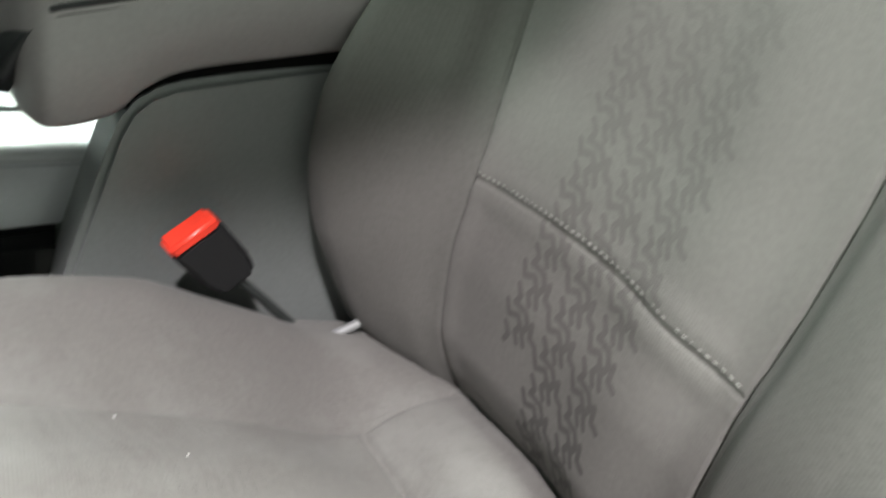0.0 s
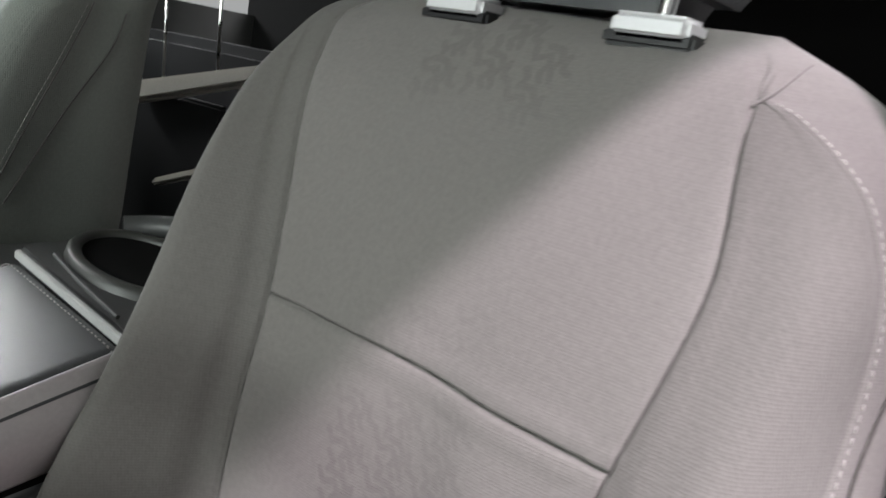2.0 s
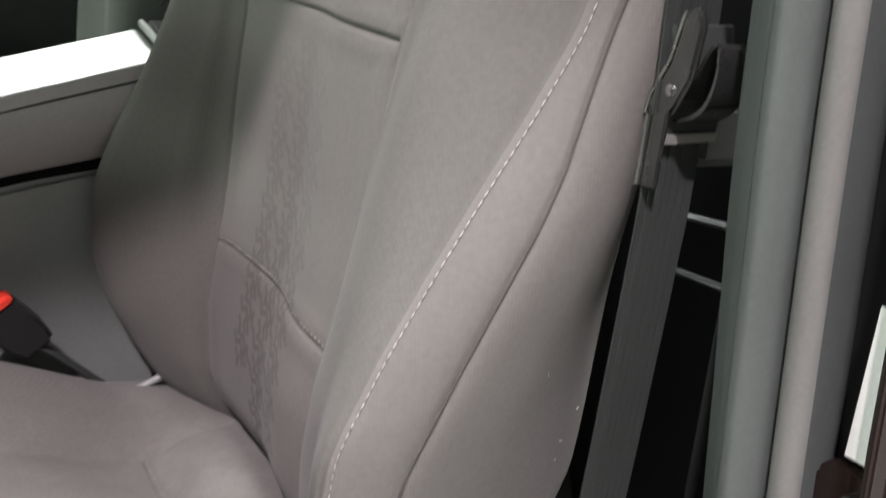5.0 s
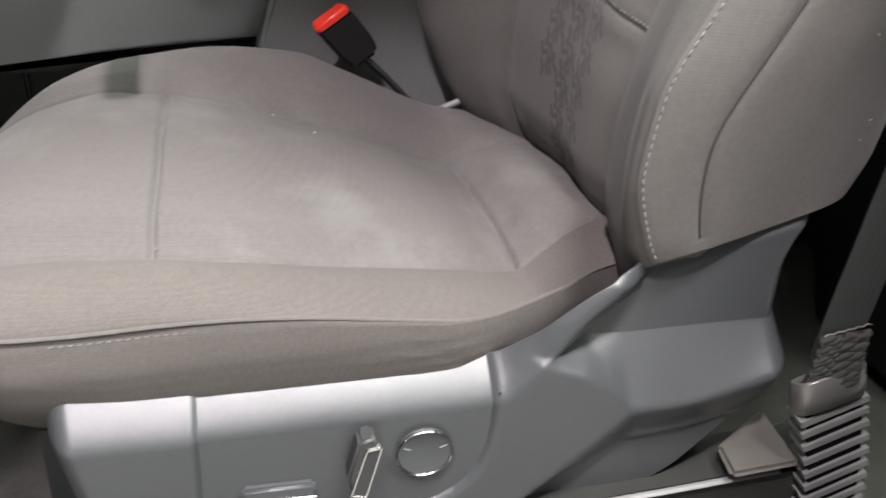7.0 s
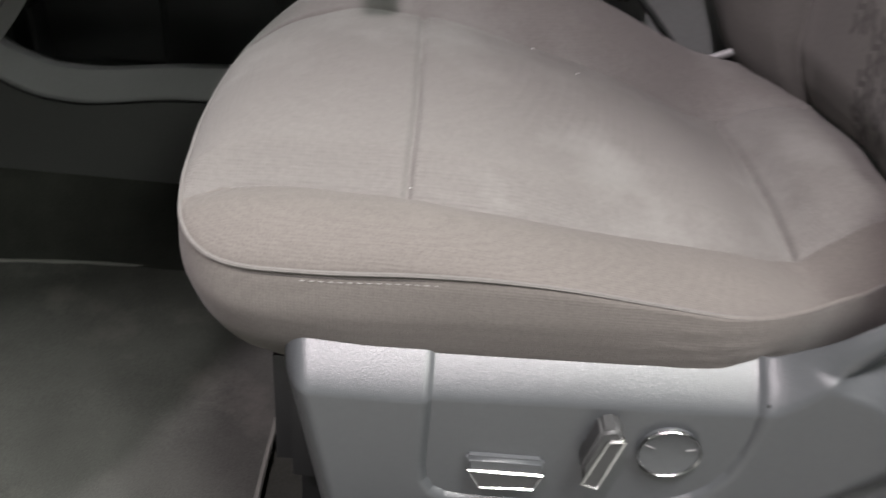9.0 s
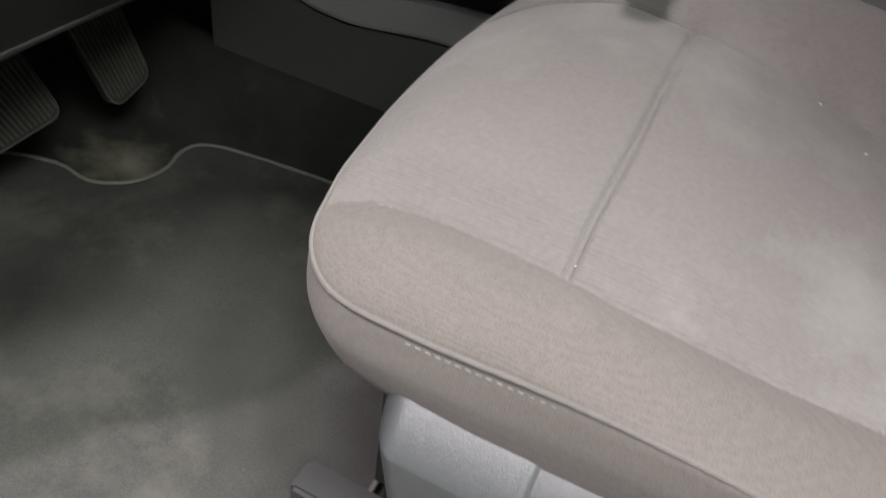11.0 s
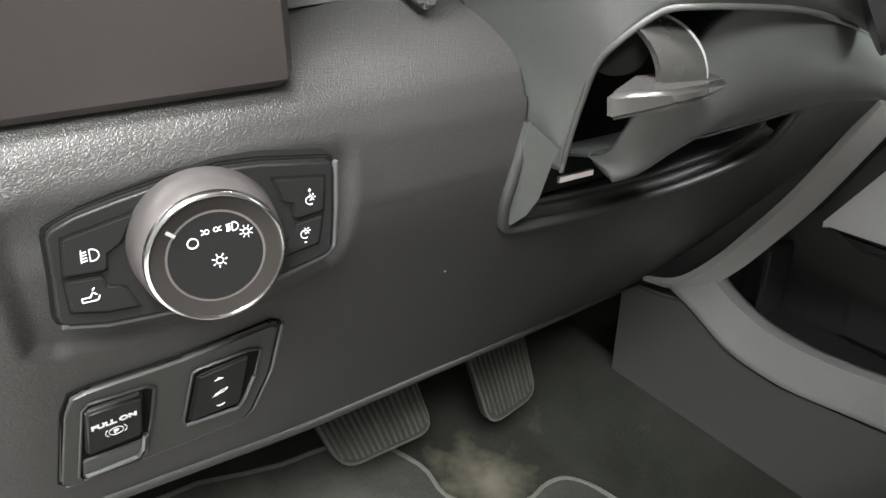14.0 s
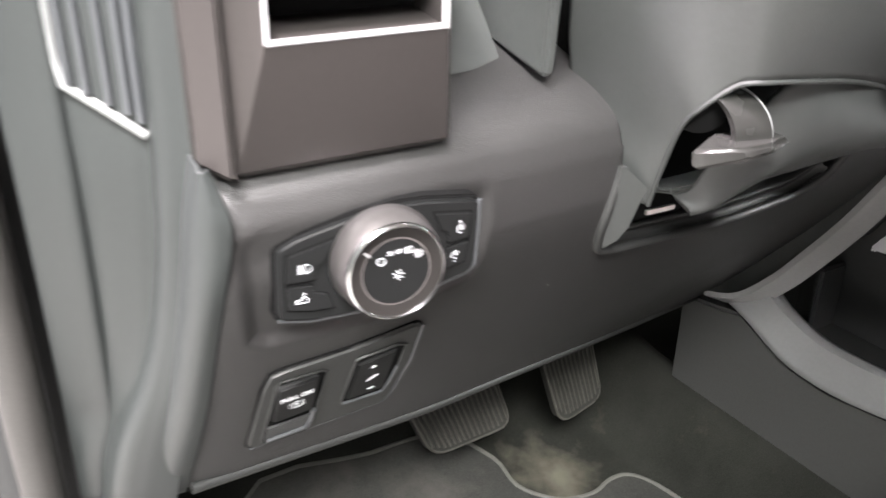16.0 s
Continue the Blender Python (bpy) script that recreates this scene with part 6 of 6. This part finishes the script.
# second recess, its shade again a black sheet
part("well_shade", dash_slab(WELL2, .0033, .004), M_GAP, pb_t)
part("well_rim", sweep([on_dash(y, z, .0034) for y, z in WELL2], .0008, 6, closed=True), M_DASH_LOW, pb_t)
part("well_edge", sweep([on_dash(y, z, .0038) for y, z in ((.0095, .3790), (.0370, .3783), (.0405, .386), (.0435, .403))], .0012, 6), M_TRIM, pb_t)
pds = part("pedal_switch", dash_slab(PEDAL_FACE, .0050, .004, .0010, 2), M_BUTTON, pb_t, "black pedal adjust rocker")


def face_frame(corners, lift, up=0.0):
    """A frame on a switch face: x out of it, y along its foot, z up it; corners from top left clockwise."""
    a, b, c, d = (on_dash(y, z, lift) for y, z in corners)
    ey = (b - a + c - d).normalized()
    ez = (a - d + b - c)
    ez = (ez - ey * ez.dot(ey)).normalized()
    ex = ey.cross(ez)
    m = Matrix((ex, ey, ez)).transposed().to_4x4()
    m.translation = (a + b + c + d) / 4 + ez * up
    return m


dm = face_frame(BRAKE_FACE, .0066, .0035)
dm2 = face_frame(PEDAL_FACE, .0050)
bars("symbol", dm, .0006, ring(0, -.0063, .0033, 16) + ring(0, -.0063, .0048, 6, -40, 40) + ring(0, -.0063, .0048, 6, 140, 220), pbb, .0003)
bars("symbol", dm2, .0006, [((-.003, -.001), (.002, -.001)), ((.002, -.001), (.0042, .0015)), ((.0042, .0015), (.001, .0012)), ((.001, .0012), (-.003, -.001)), ((-.004, -.0022), (-.001, -.0022))], pds, .0004)
bars("symbol", dm2, .0006, [((-.0022, .0125), (.0022, .0125)), ((-.0012, .0134), (.0012, .0134)), ((-.0003, .0142), (.0003, .0142))], pds, .0005)
bars("symbol", dm2, .0006, [((-.0022, -.0130), (.0022, -.0130)), ((-.0012, -.0138), (.0012, -.0138))], pds, .0005)


def words(text, m, size, parent):
    """Printed words in local y, z, centred."""
    cu = bpy.data.curves.new("words", "FONT")
    cu.body, cu.size, cu.align_x, cu.extrude, cu.offset = text, size, "CENTER", .00012, .00026
    tmp = bpy.data.objects.new("words", cu)
    scene.collection.objects.link(tmp)
    bpy.context.view_layer.update()
    me = bpy.data.meshes.new_from_object(tmp.evaluated_get(bpy.context.evaluated_depsgraph_get()))
    bpy.data.objects.remove(tmp)
    me.transform(m @ Matrix(((0, 0, 1, 0), (1, 0, 0, 0), (0, 1, 0, 0), (0, 0, 0, 1))))
    me.materials.clear()
    return link_part("lettering", me, M_WHITE, parent, "white printed words")


words("PULL ON", dm @ Matrix.Translation((.0006, 0, .0012)), .0050, pbb)
words("P", dm @ Matrix.Translation((.0006, 0, -.0080)), .0046, pbb)

# ---- steering column ----
col = thing("steering_column", "grey plastic steering column shroud with a grey tilt lever", "steering column")


def shroud_up(u, w):
    # upper cover: sweeps over the opening from the left edge to the inboard side
    a = spline([(-.194, .204, .492), (-.184, .199, .515), (-.175, .196, .536), (-.165, .193, .555), (-.152, .193, .569), (-.140, .203, .582), (-.130, .212, .585), (-.125, .240, .5835), (-.127, .283, .578), (-.135, .330, .567), (-.150, .40, .545), (-.175, .48, .510)], u)
    b = spline([(-.236, .186, .50), (-.238, .184, .53), (-.240, .180, .56), (-.236, .172, .595), (-.222, .165, .64), (-.19, .165, .70), (-.14, .18, .74), (-.10, .23, .75), (-.09, .30, .75), (-.10, .38, .73), (-.13, .47, .67), (-.19, .54, .58)], u)
    p = a + (b - a) * w * 1.12
    p = p + np.array((.014 * math.sin(math.pi * min(1, 1.12 * w)), 0, 0))
    return p


v, f = grid(shroud_up, 60, 34)
su = link_part("upper_shroud", mesh_of("upper_shroud", v, f), M_SHROUD, col, "grey upper shroud")
su.modifiers.new("thick", "SOLIDIFY").thickness = -.006
part("shroud_edge", sweep(smooth_path([shroud_up(k / 20, 0) for k in range(21)], 60), .0016, 8), M_SHROUD, col)


def shroud_low(u, w):
    a = spline([(-.186, .219, .500), (-.176, .221, .508), (-.166, .222, .528), (-.152, .234, .558), (-.141, .252, .580), (-.139, .295, .576), (-.143, .345, .563), (-.155, .405, .543), (-.17, .465, .520)], u)
    b = spline([(-.187, .220, .4995), (-.182, .238, .5025), (-.176, .257, .5065), (-.170, .280, .5105), (-.165, .305, .514), (-.161, .335, .517), (-.161, .37, .517), (-.165, .42, .510), (-.18, .48, .500)], u)
    p = a + (b - a) * w
    return p + np.array((.012 * math.sin(math.pi * w), 0, -.006 * math.sin(math.pi * w)))


v, f = grid(shroud_low, 50, 30)
slo = link_part("lower_shroud", mesh_of("lower_shroud", v, f), M_SHROUD, col, "grey lower shroud")
slo.modifiers.new("thick", "SOLIDIFY").thickness = -.005
part("lower_belly", slab([(-.195, .224, .499), (-.178, .30, .502), (-.168, .37, .513), (-.18, .46, .505), (-.30, .46, .49), (-.30, .21, .475)], (0, 0, -.004), .002), M_SHROUD, col)
# unseen block added inside the shroud to stop a streak of light
part("column_light_block", block((-.222, .205, .60), (-.150, .46, .715), .01), M_GAP, col)
# black core and back sheet put the opening's shade into colour
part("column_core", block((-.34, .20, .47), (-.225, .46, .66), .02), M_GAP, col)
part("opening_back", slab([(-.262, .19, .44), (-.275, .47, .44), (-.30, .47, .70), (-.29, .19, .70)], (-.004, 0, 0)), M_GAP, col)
part("torn_tab", slab([(-.198, .1835, .521), (-.188, .197, .5065), (-.190, .196, .500), (-.1935, .197, .4965), (-.2035, .199, .4735), (-.2125, .199, .461), (-.216, .190, .455), (-.214, .186, .470)], (-.002, .0005, 0), .0005), M_SHROUD, col, "torn grey trim tab")
part("metal_strip", ribbon([(-.191, .200, .489), (-.186, .2185, .4915)], (0, 0, .003), (.002, 0, 0)), M_STEEL, col)
def wedge(top, drops, bevel):
    """A solid below a top outline, each corner with its own depth."""
    bm = bmesh.new()
    a = [bm.verts.new(p) for p in top]
    b = [bm.verts.new((p[0], p[1] + .002, p[2] - d)) for p, d in zip(top, drops)]
    bm.faces.new(a)
    bm.faces.new(b[::-1])
    for k in range(len(top)):
        bm.faces.new((a[k], b[k], b[(k + 1) % len(top)], a[(k + 1) % len(top)]))
    bmesh.ops.recalc_face_normals(bm, faces=bm.faces)
    bmesh.ops.bevel(bm, geom=list(bm.edges), offset=bevel, segments=3, affect="EDGES", clamp_overlap=True)
    return bm


lever = part("tilt_lever", wedge([(-.140, .1745, .5505), (-.119, .1945, .5545), (-.119, .215, .5545), (-.126, .238, .5520), (-.142, .232, .5545), (-.150, .200, .5535)],
                                 (.0135, .0080, .0070, .0050, .0060, .0100), .0024), M_LEVER, col, "grey plastic tilt lever")
arm_path = smooth_path([(-.131, .212, .551), (-.1325, .2115, .559), (-.137, .2105, .567), (-.146, .2085, .574), (-.160, .207, .577), (-.180, .207, .575)], 30)
la = part("lever_arm", ribbon(arm_path, (.005, .024, -.001), (.004, -.001, .001)), M_LEVER, lever, "curved grey lever arm")
edge_path = [p + Vector((.0038, .0116, .0005)) for p in arm_path[2:24]]
part("lever_edge", sweep(edge_path, .0008, 6), M_RAIL, lever)
# pivot coloured near black for the shade inside the opening
part("lever_pivot", lathe([(0, .018), (.006, .017), (.008, .010)], Matrix.Translation((-.165, .205, .567)) @ pose(0, 0, 0, 0, 0, -60), 32), M_GAP, col)

# ---- lower centre stack ----
stack = thing("centre_stack", "dark centre stack foot with silver trim strip", "dashboard trim")
strip_c = [(-.425, .572, .213), (-.385, .580, .226), (-.350, .588, .262), (-.320, .594, .305), (-.290, .600, .352), (-.262, .606, .405), (-.238, .612, .453)]
part("silver_strip", ribbon(smooth_path(strip_c, 40), (.013, .019, -.008), (-.006, .002, .004)), M_STRIP, stack, "silver-grey trim strip")
part("strip_back", slab([(-.43, .592, .20), (-.34, .606, .265), (-.225, .632, .48), (-.30, .632, .60), (-.50, .60, .60), (-.50, .60, .20)], (0, .02, 0), .004), M_SHROUD, stack)
part("stack_face", slab([(-.33, .64, .30), (-.25, .64, .44), (-.22, .64, .52), (-.22, .95, .52), (-.25, .95, .44), (-.33, .95, .30)], (-.05, 0, .01), .006), M_BLACK, stack)
part("stack_shelf", slab([(-.235, .64, .455), (-.13, .68, .50), (-.13, .90, .50), (-.235, .92, .455)], (0, 0, -.03), .008), M_TRIM_DARK, stack)
for k in range(2):
    part("stack_knob", lathe([(0, .018), (.020, .016), (.023, .012)], Matrix.Translation((-.240 + .02 * k, .655 + .035 * k, .470 + .03 * k)) @ pose(0, 0, 0, 0, -35, -20), 28), M_TRIM_DARK, stack)
    # small chrome bar drawn as the highlight on each knob
    part("knob_glint", block((-.222 + .02 * k, .640 + .035 * k, .476 + .03 * k), (-.218 + .02 * k, .652 + .035 * k, .479 + .03 * k), .001), M_CHROME, stack)
part("stack_tube", sweep(smooth_path([(-.21, .660, .462), (-.175, .685, .490), (-.14, .715, .520)], 12), .016, 14), M_BLACK, stack, "dark padded tube")
part("stack_edge", sweep([(-.20, .66, .43), (-.12, .74, .49), (-.08, .80, .52)], .005, 8), M_TRIM, stack)
part("far_panel", block((-.30, .95, .20), (-.10, 1.70, .58), .02), M_BLACK, stack)

# ---- lint and specks ----
rng2 = random.Random(7)


def lint(p, n, size):
    t = part("lint", slab([Vector(p) + Vector((rng2.uniform(-1, 1), rng2.uniform(-1, 1), rng2.uniform(-1, 1))) * size for _ in range(4)], Vector(n) * .0006), M_PAPER)
    tagged(t, "tiny white lint speck lying on the surface", "lint")


def side_y(x, z):
    k = np.argsort((sx - x) ** 2 + (sz - z) ** 2)[:6]
    return float(sy[k].mean()) - .0006


for p, n, size in (((.265, .343, cushion_top(.265, .343)), (0, 0, 1), .0036), ((.300, .30, cushion_top(.300, .30)), (0, 0, 1), .0016), ((.175, .105, cushion_top(.175, .105)), (0, 0, 1), .0008),
                   ((.622, side_y(.622, .543), .543), (0, -1, 0), .0012), ((.670, side_y(.670, .498), .498), (0, -1, 0), .0010), ((.654, side_y(.654, .48), .48), (0, -1, 0), .0016),
                   ((.654, side_y(.654, .465), .465), (0, -1, 0), .0008), ((dash_x(.158, .429) + .0004, .158, .429), (1, 0, 0), .0006)):
    lint(p, n, size)
